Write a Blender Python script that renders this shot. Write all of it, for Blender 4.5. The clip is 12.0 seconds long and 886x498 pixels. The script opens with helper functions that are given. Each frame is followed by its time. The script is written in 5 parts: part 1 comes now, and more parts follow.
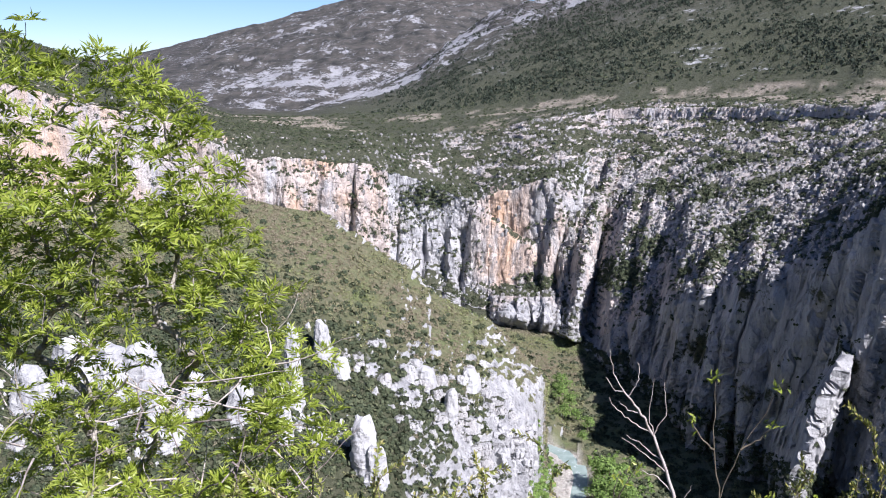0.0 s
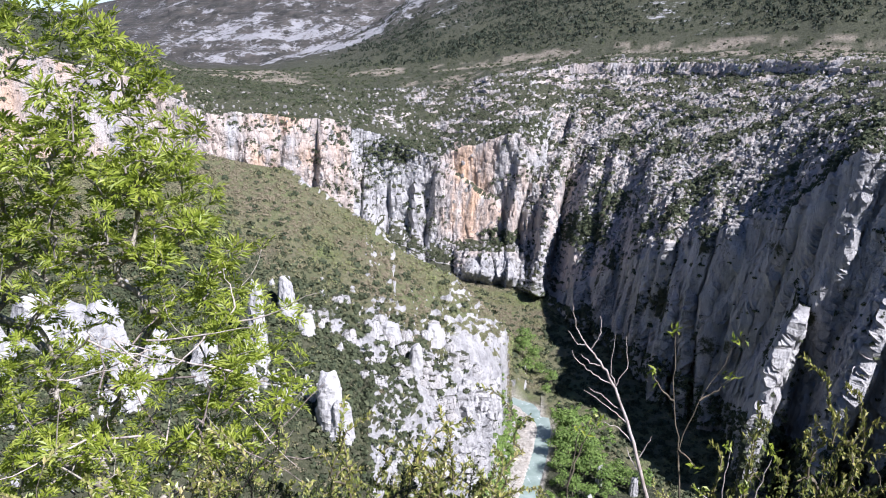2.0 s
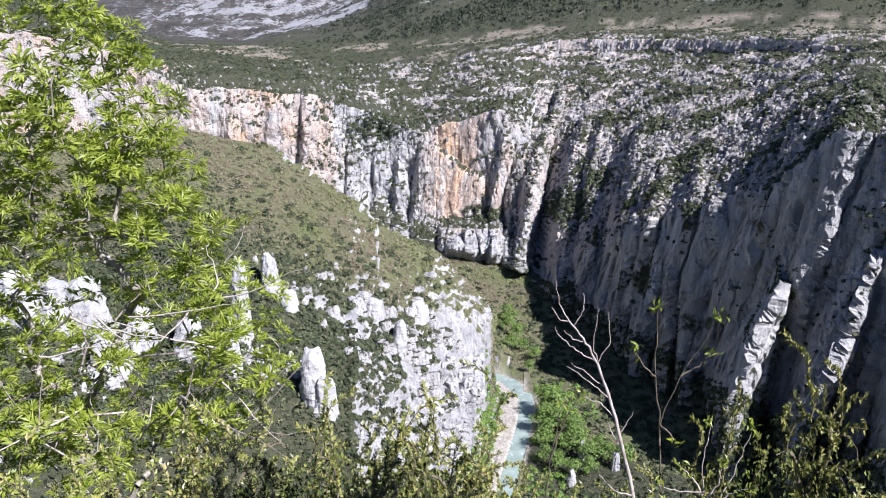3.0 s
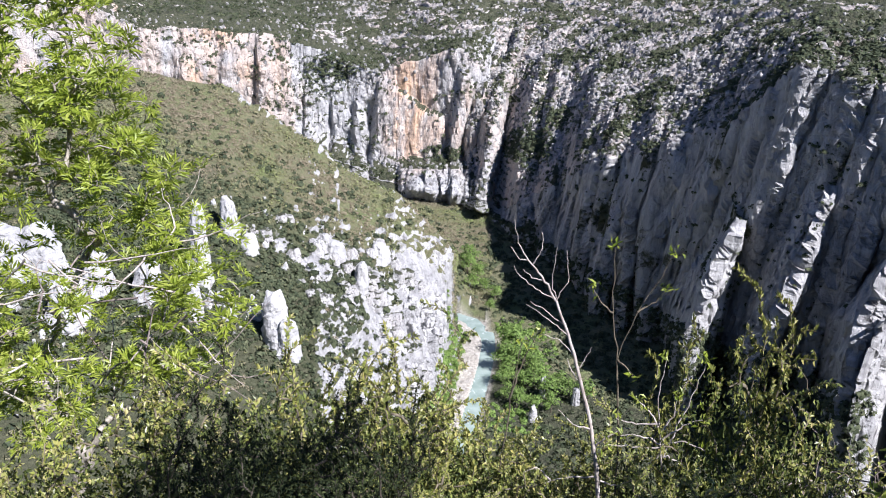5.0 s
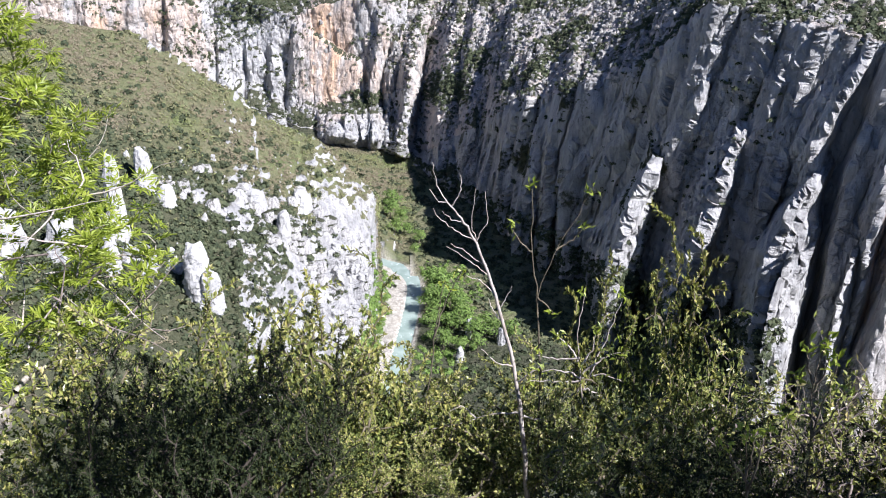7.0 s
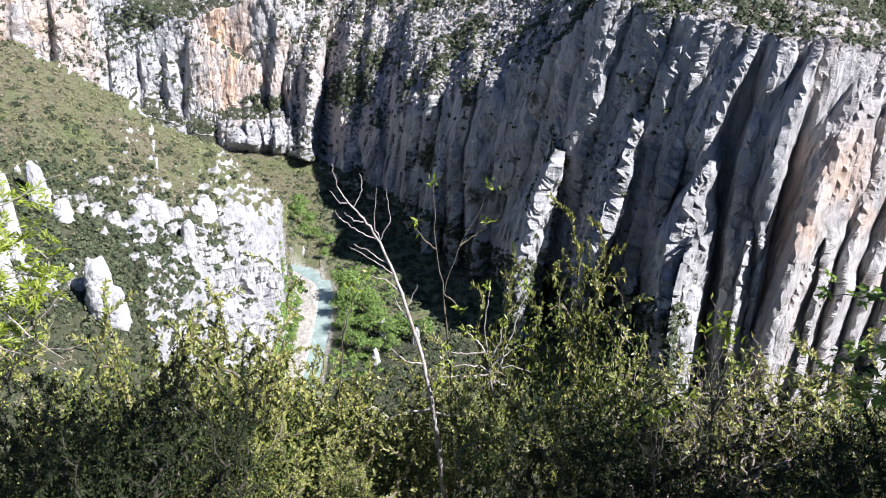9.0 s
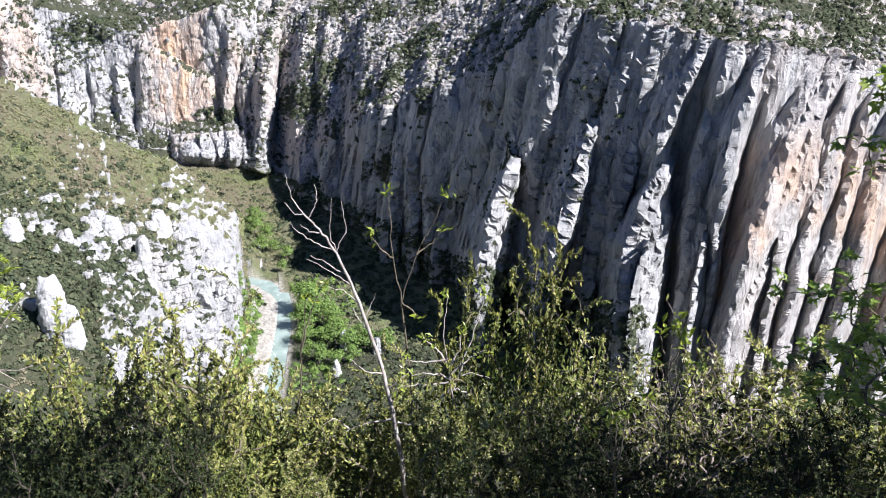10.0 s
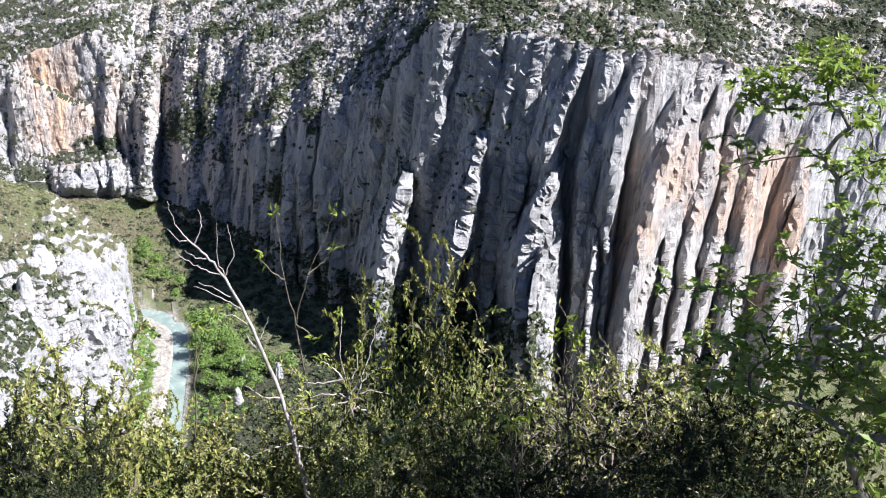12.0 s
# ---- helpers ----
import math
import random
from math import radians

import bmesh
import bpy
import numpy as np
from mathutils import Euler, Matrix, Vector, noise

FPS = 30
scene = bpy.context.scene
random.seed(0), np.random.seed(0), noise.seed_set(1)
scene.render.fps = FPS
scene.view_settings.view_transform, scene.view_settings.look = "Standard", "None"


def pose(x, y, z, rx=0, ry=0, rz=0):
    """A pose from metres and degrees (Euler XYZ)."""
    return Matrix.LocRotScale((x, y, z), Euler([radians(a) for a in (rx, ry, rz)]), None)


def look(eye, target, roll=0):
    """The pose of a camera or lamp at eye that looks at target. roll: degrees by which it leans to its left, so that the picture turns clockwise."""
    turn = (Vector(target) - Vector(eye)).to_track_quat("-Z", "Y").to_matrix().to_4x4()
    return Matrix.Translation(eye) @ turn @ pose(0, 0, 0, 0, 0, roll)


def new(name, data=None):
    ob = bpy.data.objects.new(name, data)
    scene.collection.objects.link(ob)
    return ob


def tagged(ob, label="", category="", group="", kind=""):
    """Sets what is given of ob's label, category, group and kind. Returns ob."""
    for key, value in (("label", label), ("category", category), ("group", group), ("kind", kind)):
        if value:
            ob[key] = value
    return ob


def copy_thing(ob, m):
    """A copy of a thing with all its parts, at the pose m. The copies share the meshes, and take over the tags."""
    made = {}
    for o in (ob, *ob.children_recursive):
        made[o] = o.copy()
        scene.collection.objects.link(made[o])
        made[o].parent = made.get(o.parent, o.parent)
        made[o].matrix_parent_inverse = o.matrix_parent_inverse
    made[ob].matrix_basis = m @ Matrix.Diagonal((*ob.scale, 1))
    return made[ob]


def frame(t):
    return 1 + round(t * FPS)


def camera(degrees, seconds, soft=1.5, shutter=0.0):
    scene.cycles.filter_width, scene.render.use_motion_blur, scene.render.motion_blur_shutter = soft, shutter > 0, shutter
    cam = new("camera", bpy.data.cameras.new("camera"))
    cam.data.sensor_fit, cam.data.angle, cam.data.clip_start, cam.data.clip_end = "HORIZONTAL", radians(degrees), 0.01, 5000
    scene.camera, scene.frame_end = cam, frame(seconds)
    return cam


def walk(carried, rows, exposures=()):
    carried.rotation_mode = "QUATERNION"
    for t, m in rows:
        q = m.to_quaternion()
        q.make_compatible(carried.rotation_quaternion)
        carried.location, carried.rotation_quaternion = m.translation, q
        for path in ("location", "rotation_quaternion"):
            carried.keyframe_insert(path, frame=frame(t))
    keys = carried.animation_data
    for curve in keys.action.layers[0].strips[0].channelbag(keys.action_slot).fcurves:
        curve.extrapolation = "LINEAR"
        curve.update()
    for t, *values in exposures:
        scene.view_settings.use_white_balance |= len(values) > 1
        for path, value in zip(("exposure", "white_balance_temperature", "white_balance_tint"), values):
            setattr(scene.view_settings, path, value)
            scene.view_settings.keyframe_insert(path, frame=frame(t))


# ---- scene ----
# ---------------------------------------------------------------- camera
cam = camera(51.9, 12.0, soft=1.05)
PATH = [
    (0, 0, -0, 1.6, 78, -0, 0),
    (0.5, 0, -0, 1.6, 77.365, -0.048, -0.539),
    (1, 0.001, -0, 1.6, 76.701, -0.181, -1.312),
    (1.5, 0.001, -0, 1.6, 75.972, -0.201, -1.826),
    (2, 0.001, -0, 1.6, 75.219, -0.273, -2.249),
    (2.5, 0.002, -0, 1.6, 74.588, -0.528, -2.667),
    (3, 0.002, -0.001, 1.6, 73.757, -0.599, -3.213),
    (5, 0.011, -0.003, 1.598, 70.066, -0.646, -5.79),
    (5.5, 0.016, -0.004, 1.596, 69.335, -0.595, -6.841),
    (6, 0.022, -0.006, 1.595, 68.4, -0.757, -7.963),
    (6.5, 0.028, -0.007, 1.594, 67.438, -0.816, -9.242),
    (7, 0.033, -0.009, 1.592, 66.651, -0.676, -10.961),
    (9, 0.07, -0.019, 1.584, 66.718, -0.312, -17.263),
    (9.5, 0.076, -0.02, 1.583, 67, -0.249, -18.621),
    (10, 0.082, -0.022, 1.581, 67.276, 0.038, -20.232),
    (10.5, 0.09, -0.024, 1.58, 67.387, 0.268, -22.005),
    (11, 0.098, -0.026, 1.578, 67.601, 0.251, -23.89),
    (11.5, 0.107, -0.029, 1.576, 67.946, 0.399, -25.607),
    (12, 0.116, -0.031, 1.574, 68.23, 0.72, -27.494),
]
walk(cam, [(t, pose(x, y, z, rx, ry, rz)) for t, x, y, z, rx, ry, rz in PATH], exposures=((0, .9, 5850, 20), (6, 1.06, 5900, 17), (12, 1.22, 5950, 15)))

# ---------------------------------------------------------------- light
SUN_AZ, SUN_EL = 138.0, 45.0
world = bpy.data.worlds.new("sky")
scene.world = world
world.use_nodes = True
wn = world.node_tree
sky = wn.nodes.new("ShaderNodeTexSky")
sky.sky_type, sky.sun_disc = "NISHITA", False
sky.sun_elevation, sky.sun_rotation = radians(SUN_EL), radians(SUN_AZ)
sky.altitude, sky.air_density, sky.dust_density, sky.ozone_density = 1500, 0.8, 0.0, 6.0
wn.links.new(sky.outputs[0], wn.nodes["Background"].inputs[0])
wn.nodes["Background"].inputs[1].default_value = 0.062
sun = new("sun", bpy.data.lights.new("sun", "SUN"))
sun.data.energy, sun.data.angle, sun.data.color = 5.0, radians(0.53), (1.0, 0.965, 0.91)
sa, se = radians(SUN_AZ), radians(SUN_EL)
sun.matrix_world = look((math.sin(sa) * math.cos(se) * 50, math.cos(sa) * math.cos(se) * 50, math.sin(se) * 50), (0, 0, 0))


# ---------------------------------------------------------------- node helpers
def material(name, rough=0.9):
    m = bpy.data.materials.new(name)
    m.use_nodes = True
    b = m.node_tree.nodes["Principled BSDF"]
    b.inputs["Roughness"].default_value = rough
    b.inputs["Specular IOR Level"].default_value = 0.25 if rough > 0.5 else 0.5
    return m, m.node_tree, b


def node(nt, kind, **inputs):
    n = nt.nodes.new(kind)
    for key, value in inputs.items():
        n.inputs[key.replace("_", " ")].default_value = value
    return n


def noise_tex(nt, scale, vec, detail=5.0, rough=0.6, distort=0.0):
    n = node(nt, "ShaderNodeTexNoise", Scale=scale, Detail=detail, Roughness=rough, Distortion=distort)
    nt.links.new(vec, n.inputs["Vector"])
    return n.outputs["Fac"]


def ramp(nt, fac, *stops):
    r = nt.nodes.new("ShaderNodeValToRGB")
    while len(r.color_ramp.elements) < len(stops):
        r.color_ramp.elements.new(0.5)
    for el, (p, c) in zip(r.color_ramp.elements, stops):
        el.position, el.color = p, (*c, 1) if len(c) == 3 else c
    nt.links.new(fac, r.inputs[0])
    return r.outputs[0]


def grey(nt, fac, lo, hi, a=0.0, b=1.0):
    n = node(nt, "ShaderNodeMapRange")
    n.inputs[1].default_value, n.inputs[2].default_value, n.inputs[3].default_value, n.inputs[4].default_value = lo, hi, a, b
    nt.links.new(fac, n.inputs[0])
    return n.outputs[0]


def mixed(nt, fac, a, b, mode="MIX"):
    n = nt.nodes.new("ShaderNodeMix")
    n.data_type, n.blend_type = "RGBA", mode
    for sock, val in ((n.inputs[0], fac), (n.inputs[6], a), (n.inputs[7], b)):
        if isinstance(val, bpy.types.NodeSocket):
            nt.links.new(val, sock)
        else:
            sock.default_value = val if isinstance(val, float) else (*val, 1)
    return n.outputs[2]


def maths(nt, op, a, b=0.0):
    n = nt.nodes.new("ShaderNodeMath")
    n.operation = op
    for sock, val in ((n.inputs[0], a), (n.inputs[1], b)):
        if isinstance(val, bpy.types.NodeSocket):
            nt.links.new(val, sock)
        else:
            sock.default_value = val
    return n.outputs[0]


def bumped(nt, b, height, strength, dist):
    n = node(nt, "ShaderNodeBump", Strength=strength, Distance=dist)
    nt.links.new(height, n.inputs["Height"])
    nt.links.new(n.outputs[0], b.inputs["Normal"])


def scaled(nt, vec, s):
    n = nt.nodes.new("ShaderNodeMapping")
    n.inputs["Scale"].default_value = s
    nt.links.new(vec, n.inputs[0])
    return n.outputs[0]


def rock_colour(nt, pos, warm):
    """Limestone: pale grey, dark vertical water streaks, ochre stains where warm is high."""
    tall = scaled(nt, pos, (1, 1, 0.16))
    n1 = noise_tex(nt, 0.035, pos, 6)
    n2 = noise_tex(nt, 0.22, tall, 7, 0.65)
    n3 = noise_tex(nt, 0.10, tall, 5, 0.6)
    base = ramp(nt, n2, (0.30, (0.20, 0.198, 0.196)), (0.38, (0.42, 0.415, 0.405)), (0.56, (0.58, 0.57, 0.555)), (0.8, (0.68, 0.67, 0.65)))
    base = mixed(nt, grey(nt, n1, 0.4, 0.65, 0.0, 0.5), base, (0.36, 0.36, 0.365))
    stain = maths(nt, "MULTIPLY", warm, grey(nt, n3, 0.31, 0.54))
    base = mixed(nt, stain, base, (0.70, 0.47, 0.31))
    streak = grey(nt, noise_tex(nt, 0.13, scaled(nt, pos, (1, 1, 0.05)), 8, 0.72), 0.47, 0.66, 0.0, 0.6)
    base = mixed(nt, streak, base, (0.21, 0.21, 0.22))
    dark = grey(nt, noise_tex(nt, 0.3, scaled(nt, pos, (1, 1, 0.3)), 6, 0.75), 0.58, 0.70, 0.0, 0.75)
    return mixed(nt, dark, base, (0.13, 0.13, 0.135)), n2


# ---------------------------------------------------------------- materials
def ground_material():
    m, nt, b = material("limestone_and_scrub_ground", 0.95)
    geo = nt.nodes.new("ShaderNodeNewGeometry")
    pos = geo.outputs["Position"]

    def attr(name):
        a = nt.nodes.new("ShaderNodeAttribute")
        a.attribute_name = name
        return a.outputs["Fac"]
    rock, n2 = rock_colour(nt, pos, attr("warm"))
    rock = mixed(nt, maths(nt, "MULTIPLY", attr("high"), 0.65), rock, (0.24, 0.24, 0.245))
    g1 = noise_tex(nt, 0.05, pos, 6, 0.65)
    g2 = noise_tex(nt, 0.6, pos, 6, 0.7)
    scrub = ramp(nt, g2, (0.3, (0.032, 0.038, 0.022)), (0.5, (0.070, 0.076, 0.044)), (0.7, (0.135, 0.13, 0.085)))
    wood = ramp(nt, g1, (0.35, (0.21, 0.18, 0.125)), (0.5, (0.21, 0.20, 0.11)), (0.65, (0.17, 0.21, 0.08)))
    wood = mixed(nt, grey(nt, g2, 0.35, 0.65), wood, (0.13, 0.14, 0.07))
    soil = mixed(nt, attr("wood"), scrub, wood)
    dry = mixed(nt, grey(nt, g2, 0.4, 0.6), (0.17, 0.145, 0.10), (0.40, 0.35, 0.28))
    heath = mixed(nt, grey(nt, noise_tex(nt, 0.02, pos, 8, 0.7), 0.35, 0.65), (0.028, 0.030, 0.027), (0.105, 0.095, 0.082))
    soil = mixed(nt, attr("high"), soil, heath)
    soil = mixed(nt, attr("bare"), soil, dry)
    edge = maths(nt, "ADD", attr("veg"), maths(nt, "MULTIPLY", maths(nt, "SUBTRACT", noise_tex(nt, 0.06, pos, 9, 0.75), 0.5), 2.0))
    edge = maths(nt, "ADD", edge, maths(nt, "MULTIPLY", attr("high"), maths(nt, "MULTIPLY", maths(nt, "SUBTRACT", noise_tex(nt, 0.05, pos, 8, 0.85), 0.5), 3.5)))
    col = mixed(nt, grey(nt, edge, 0.42, 0.58), rock, soil)
    col = mixed(nt, attr("gravel"), col, mixed(nt, grey(nt, g2, 0.4, 0.6), (0.42, 0.38, 0.32), (0.62, 0.58, 0.52)))
    nt.links.new(col, b.inputs["Base Color"])
    cracks = noise_tex(nt, 0.45, scaled(nt, pos, (1, 1, 0.12)), 8, 0.7)
    coarse = maths(nt, "MULTIPLY", noise_tex(nt, 0.07, pos, 8, 0.7), 3.0)
    bumped(nt, b, maths(nt, "ADD", coarse, maths(nt, "ADD", cracks, n2)), 0.9, 2.2)
    return m


def rock_material():
    m, nt, b = material("white_limestone", 0.92)
    geo = nt.nodes.new("ShaderNodeNewGeometry")
    zero = node(nt, "ShaderNodeValue")
    zero.outputs[0].default_value = 0.0
    col, n2 = rock_colour(nt, geo.outputs["Position"], zero.outputs[0])
    nt.links.new(mixed(nt, 0.2, col, (0.46, 0.455, 0.44)), b.inputs["Base Color"])
    bumped(nt, b, noise_tex(nt, 0.8, geo.outputs["Position"], 8, 0.65), 0.8, 1.0)
    return m


def crag_material(name, ochre):
    """Weathered cliff rock: grey, cracked, with dark lichen and scrub on its ledges."""
    m, nt, b = material(name, 0.95)
    geo = nt.nodes.new("ShaderNodeNewGeometry")
    pos = geo.outputs["Position"]
    zero = node(nt, "ShaderNodeValue")
    zero.outputs[0].default_value = ochre
    col, n2 = rock_colour(nt, pos, zero.outputs[0])
    col = mixed(nt, 0.35, col, (0.74, 0.73, 0.715))
    crack = noise_tex(nt, 0.9, scaled(nt, pos, (1, 1, 0.13)), 8, 0.75)
    col = mixed(nt, grey(nt, crack, 0.46, 0.37, 0.0, 0.8), col, (0.11, 0.11, 0.115))
    xyz = nt.nodes.new("ShaderNodeSeparateXYZ")
    nt.links.new(geo.outputs["True Normal"], xyz.inputs[0])
    ledge = maths(nt, "ADD", xyz.outputs[2], maths(nt, "MULTIPLY", maths(nt, "SUBTRACT", noise_tex(nt, 0.10, pos, 7, 0.7), 0.5), 1.8))
    col = mixed(nt, grey(nt, ledge, 0.80, 0.95), col, mixed(nt, crack, (0.03, 0.036, 0.02), (0.11, 0.115, 0.07)))
    nt.links.new(col, b.inputs["Base Color"])
    bumped(nt, b, maths(nt, "ADD", crack, n2), 1.0, 2.0)
    return m


def block_material():
    m, nt, b = material("weathered_grey_blocks", 0.95)
    geo = nt.nodes.new("ShaderNodeNewGeometry")
    tone = ramp(nt, geo.outputs["Random Per Island"], (0.0, (0.22, 0.215, 0.205)), (0.6, (0.38, 0.37, 0.35)), (1.0, (0.52, 0.50, 0.47)))
    n = noise_tex(nt, 0.5, geo.outputs["Position"], 8, 0.7)
    nt.links.new(mixed(nt, grey(nt, n, 0.4, 0.62), (0.17, 0.165, 0.155), tone), b.inputs["Base Color"])
    bumped(nt, b, n, 0.9, 1.0)
    return m


def leaf_material(name, stops, translucent=0.35, rough=0.55, scale=0.5, patch=None):
    """Leaves: each one its own tone, some light coming through."""
    m, nt, b = material(name, rough)
    geo = nt.nodes.new("ShaderNodeNewGeometry")
    info = nt.nodes.new("ShaderNodeObjectInfo")
    tone = maths(nt, "FRACT", maths(nt, "ADD", geo.outputs["Random Per Island"], info.outputs["Random"]))
    col = ramp(nt, tone, *stops)
    big = noise_tex(nt, scale, geo.outputs["Position"], 3)
    col = mixed(nt, grey(nt, big, 0.35, 0.65, 0.25, 0.0), col, stops[0][1])
    if patch:
        spread = noise_tex(nt, 0.022, geo.outputs["Position"], 5, 0.6)
        col = mixed(nt, grey(nt, spread, 0.46, 0.58), col, mixed(nt, 0.75, col, patch))
        col = mixed(nt, grey(nt, spread, 0.44, 0.34, 0.0, 0.6), col, (0.20, 0.29, 0.085))
    nt.links.new(col, b.inputs["Base Color"])
    if translucent:
        tr = nt.nodes.new("ShaderNodeBsdfTranslucent")
        nt.links.new(mixed(nt, 0.5, col, (0.45, 0.55, 0.10), "MIX") if translucent > 0.3 else col, tr.inputs[0])
        mix = node(nt, "ShaderNodeMixShader", Fac=translucent)
        nt.links.new(b.outputs[0], mix.inputs[1])
        nt.links.new(tr.outputs[0], mix.inputs[2])
        nt.links.new(mix.outputs[0], nt.nodes["Material Output"].inputs[0])
    return m


def bark_material(name, dark, light, scale=30.0):
    m, nt, b = material(name, 0.9)
    tc = nt.nodes.new("ShaderNodeTexCoord")
    f = noise_tex(nt, scale, scaled(nt, tc.outputs["Object"], (1, 1, 0.35)), 5, 0.65)
    nt.links.new(ramp(nt, f, (0.35, dark), (0.62, light)), b.inputs["Base Color"])
    bumped(nt, b, f, 0.5, 0.01)
    return m


def water_material():
    m, nt, b = material("turquoise_river_water", 0.12)
    geo = nt.nodes.new("ShaderNodeNewGeometry")
    f = noise_tex(nt, 0.12, geo.outputs["Position"], 5, 0.6)
    foam = grey(nt, noise_tex(nt, 0.5, scaled(nt, geo.outputs["Position"], (1, 0.4, 1)), 6, 0.7), 0.60, 0.72)
    col = ramp(nt, f, (0.35, (0.20, 0.26, 0.225)), (0.65, (0.31, 0.37, 0.33)))
    nt.links.new(mixed(nt, foam, col, (0.7, 0.75, 0.73)), b.inputs["Base Color"])
    b.inputs["IOR"].default_value = 1.33
    bumped(nt, b, noise_tex(nt, 1.5, geo.outputs["Position"], 4), 0.3, 0.2)
    return m


GROUND = ground_material()
ROCK = rock_material()
CRAG = crag_material("weathered_cliff_rock", 0.1)
BLOCKS = block_material()
WATER = water_material()
SCRUB = leaf_material("evergreen_scrub", ((0.0, (0.036, 0.048, 0.026)), (0.5, (0.070, 0.086, 0.044)), (1.0, (0.125, 0.135, 0.072))), 0.12, 0.8, 0.03)
WOOD = leaf_material("budding_oak_wood", ((0.0, (0.15, 0.14, 0.075)), (0.4, (0.23, 0.225, 0.12)), (0.7, (0.215, 0.25, 0.095)), (1.0, (0.29, 0.315, 0.135))), 0.15, 0.85, 0.02, (0.25, 0.205, 0.15))
PINE = leaf_material("far_pine_wood", ((0.0, (0.022, 0.032, 0.022)), (1.0, (0.055, 0.065, 0.040))), 0.0, 0.9, 0.004)
RIVERSIDE = leaf_material("riverside_green", ((0.0, (0.09, 0.15, 0.035)), (0.6, (0.17, 0.26, 0.06)), (1.0, (0.26, 0.36, 0.10))), 0.25, 0.7, 0.06)
ASH_LEAF = leaf_material("fresh_ash_leaf", ((0.0, (0.14, 0.19, 0.015)), (0.5, (0.30, 0.37, 0.04)), (1.0, (0.46, 0.50, 0.10))), 0.40, 0.45, 1.5)
BOX_LEAF = leaf_material("box_leaf", ((0.0, (0.15, 0.18, 0.04)), (0.4, (0.30, 0.33, 0.075)), (0.8, (0.40, 0.39, 0.14)), (1.0, (0.54, 0.46, 0.20))), 0.28, 0.34, 2.0)
OLIVE_LEAF = leaf_material("olive_box_leaf", ((0.0, (0.09, 0.11, 0.022)), (0.5, (0.23, 0.245, 0.055)), (1.0, (0.44, 0.40, 0.12))), 0.22, 0.45, 2.0)
# juniper green taken down to near-black, which paints in the front bank's shade
JUNIPER_LEAF = leaf_material("shaded_juniper_leaf", ((0.0, (0.012, 0.020, 0.007)), (0.6, (0.026, 0.038, 0.012)), (1.0, (0.07, 0.085, 0.026))), 0.05, 0.8, 2.0)
# inner leaves of the bushes: shade between the shoots put into the colour
INNER_SHADE_LEAF = leaf_material("shaded_inner_leaf", ((0.0, (0.04, 0.055, 0.014)), (0.6, (0.085, 0.11, 0.026)), (1.0, (0.22, 0.25, 0.06))), 0.10, 0.7, 2.0)
MAPLE_LEAF = leaf_material("maple_leaf", ((0.0, (0.10, 0.17, 0.02)), (0.5, (0.22, 0.31, 0.05)), (1.0, (0.42, 0.47, 0.11))), 0.38, 0.45, 1.5)
ASH_BARK = bark_material("ash_bark", (0.13, 0.115, 0.09), (0.42, 0.38, 0.32))
BOX_BARK = bark_material("box_bark", (0.06, 0.05, 0.035), (0.20, 0.17, 0.12))
# juniper stems, their colour darkened for the same shade
DARK_BARK = bark_material("shaded_juniper_bark", (0.03, 0.025, 0.02), (0.09, 0.075, 0.06))
TWIG_BARK = bark_material("twig_bark", (0.10, 0.075, 0.065), (0.32, 0.27, 0.24))
DEAD_BARK = bark_material("bleached_bark", (0.28, 0.235, 0.20), (0.56, 0.50, 0.45))


# ---------------------------------------------------------------- shape helpers
PERM = np.random.RandomState(7).permutation(256).astype(np.int64)
PERM = np.concatenate((PERM, PERM, PERM))
GRAD = np.random.RandomState(3).normal(size=(256, 3))
GRAD /= np.linalg.norm(GRAD, axis=1)[:, None]


def perlin(p):
    """Gradient noise at points (n, 3), about -1 to 1."""
    i = np.floor(p).astype(np.int64)
    f = p - i
    i &= 255
    s = f * f * f * (f * (f * 6 - 15) + 10)
    out = 0
    for dx in (0, 1):
        for dy in (0, 1):
            for dz in (0, 1):
                h = PERM[PERM[PERM[i[:, 0] + dx] + i[:, 1] + dy] + i[:, 2] + dz]
                v = (GRAD[h] * (f - (dx, dy, dz))).sum(1)
                w = np.where(dx, s[:, 0], 1 - s[:, 0]) * np.where(dy, s[:, 1], 1 - s[:, 1]) * np.where(dz, s[:, 2], 1 - s[:, 2])
                out = out + v * w
    return out * 1.5


def fbm(p, octaves=4, ridged=False):
    out, amp, tot = 0, 1.0, 0
    for o in range(octaves):
        v = perlin(p * 2 ** o + 17.3 * o)
        out = out + amp * ((1 - 2 * np.abs(v)) if ridged else v)
        tot += amp
        amp *= 0.5
    return out / tot


def fbm_in(mask, p, octaves=4, ridged=False):
    """fbm on a grid of points (rows, columns, 3), worked out only where mask is true."""
    out = np.zeros(mask.shape)
    out[mask] = fbm(p[mask], octaves, ridged)
    return out


def step(x, a, b):
    t = np.clip((x - a) / (b - a), 0, 1)
    return t * t * (3 - 2 * t)


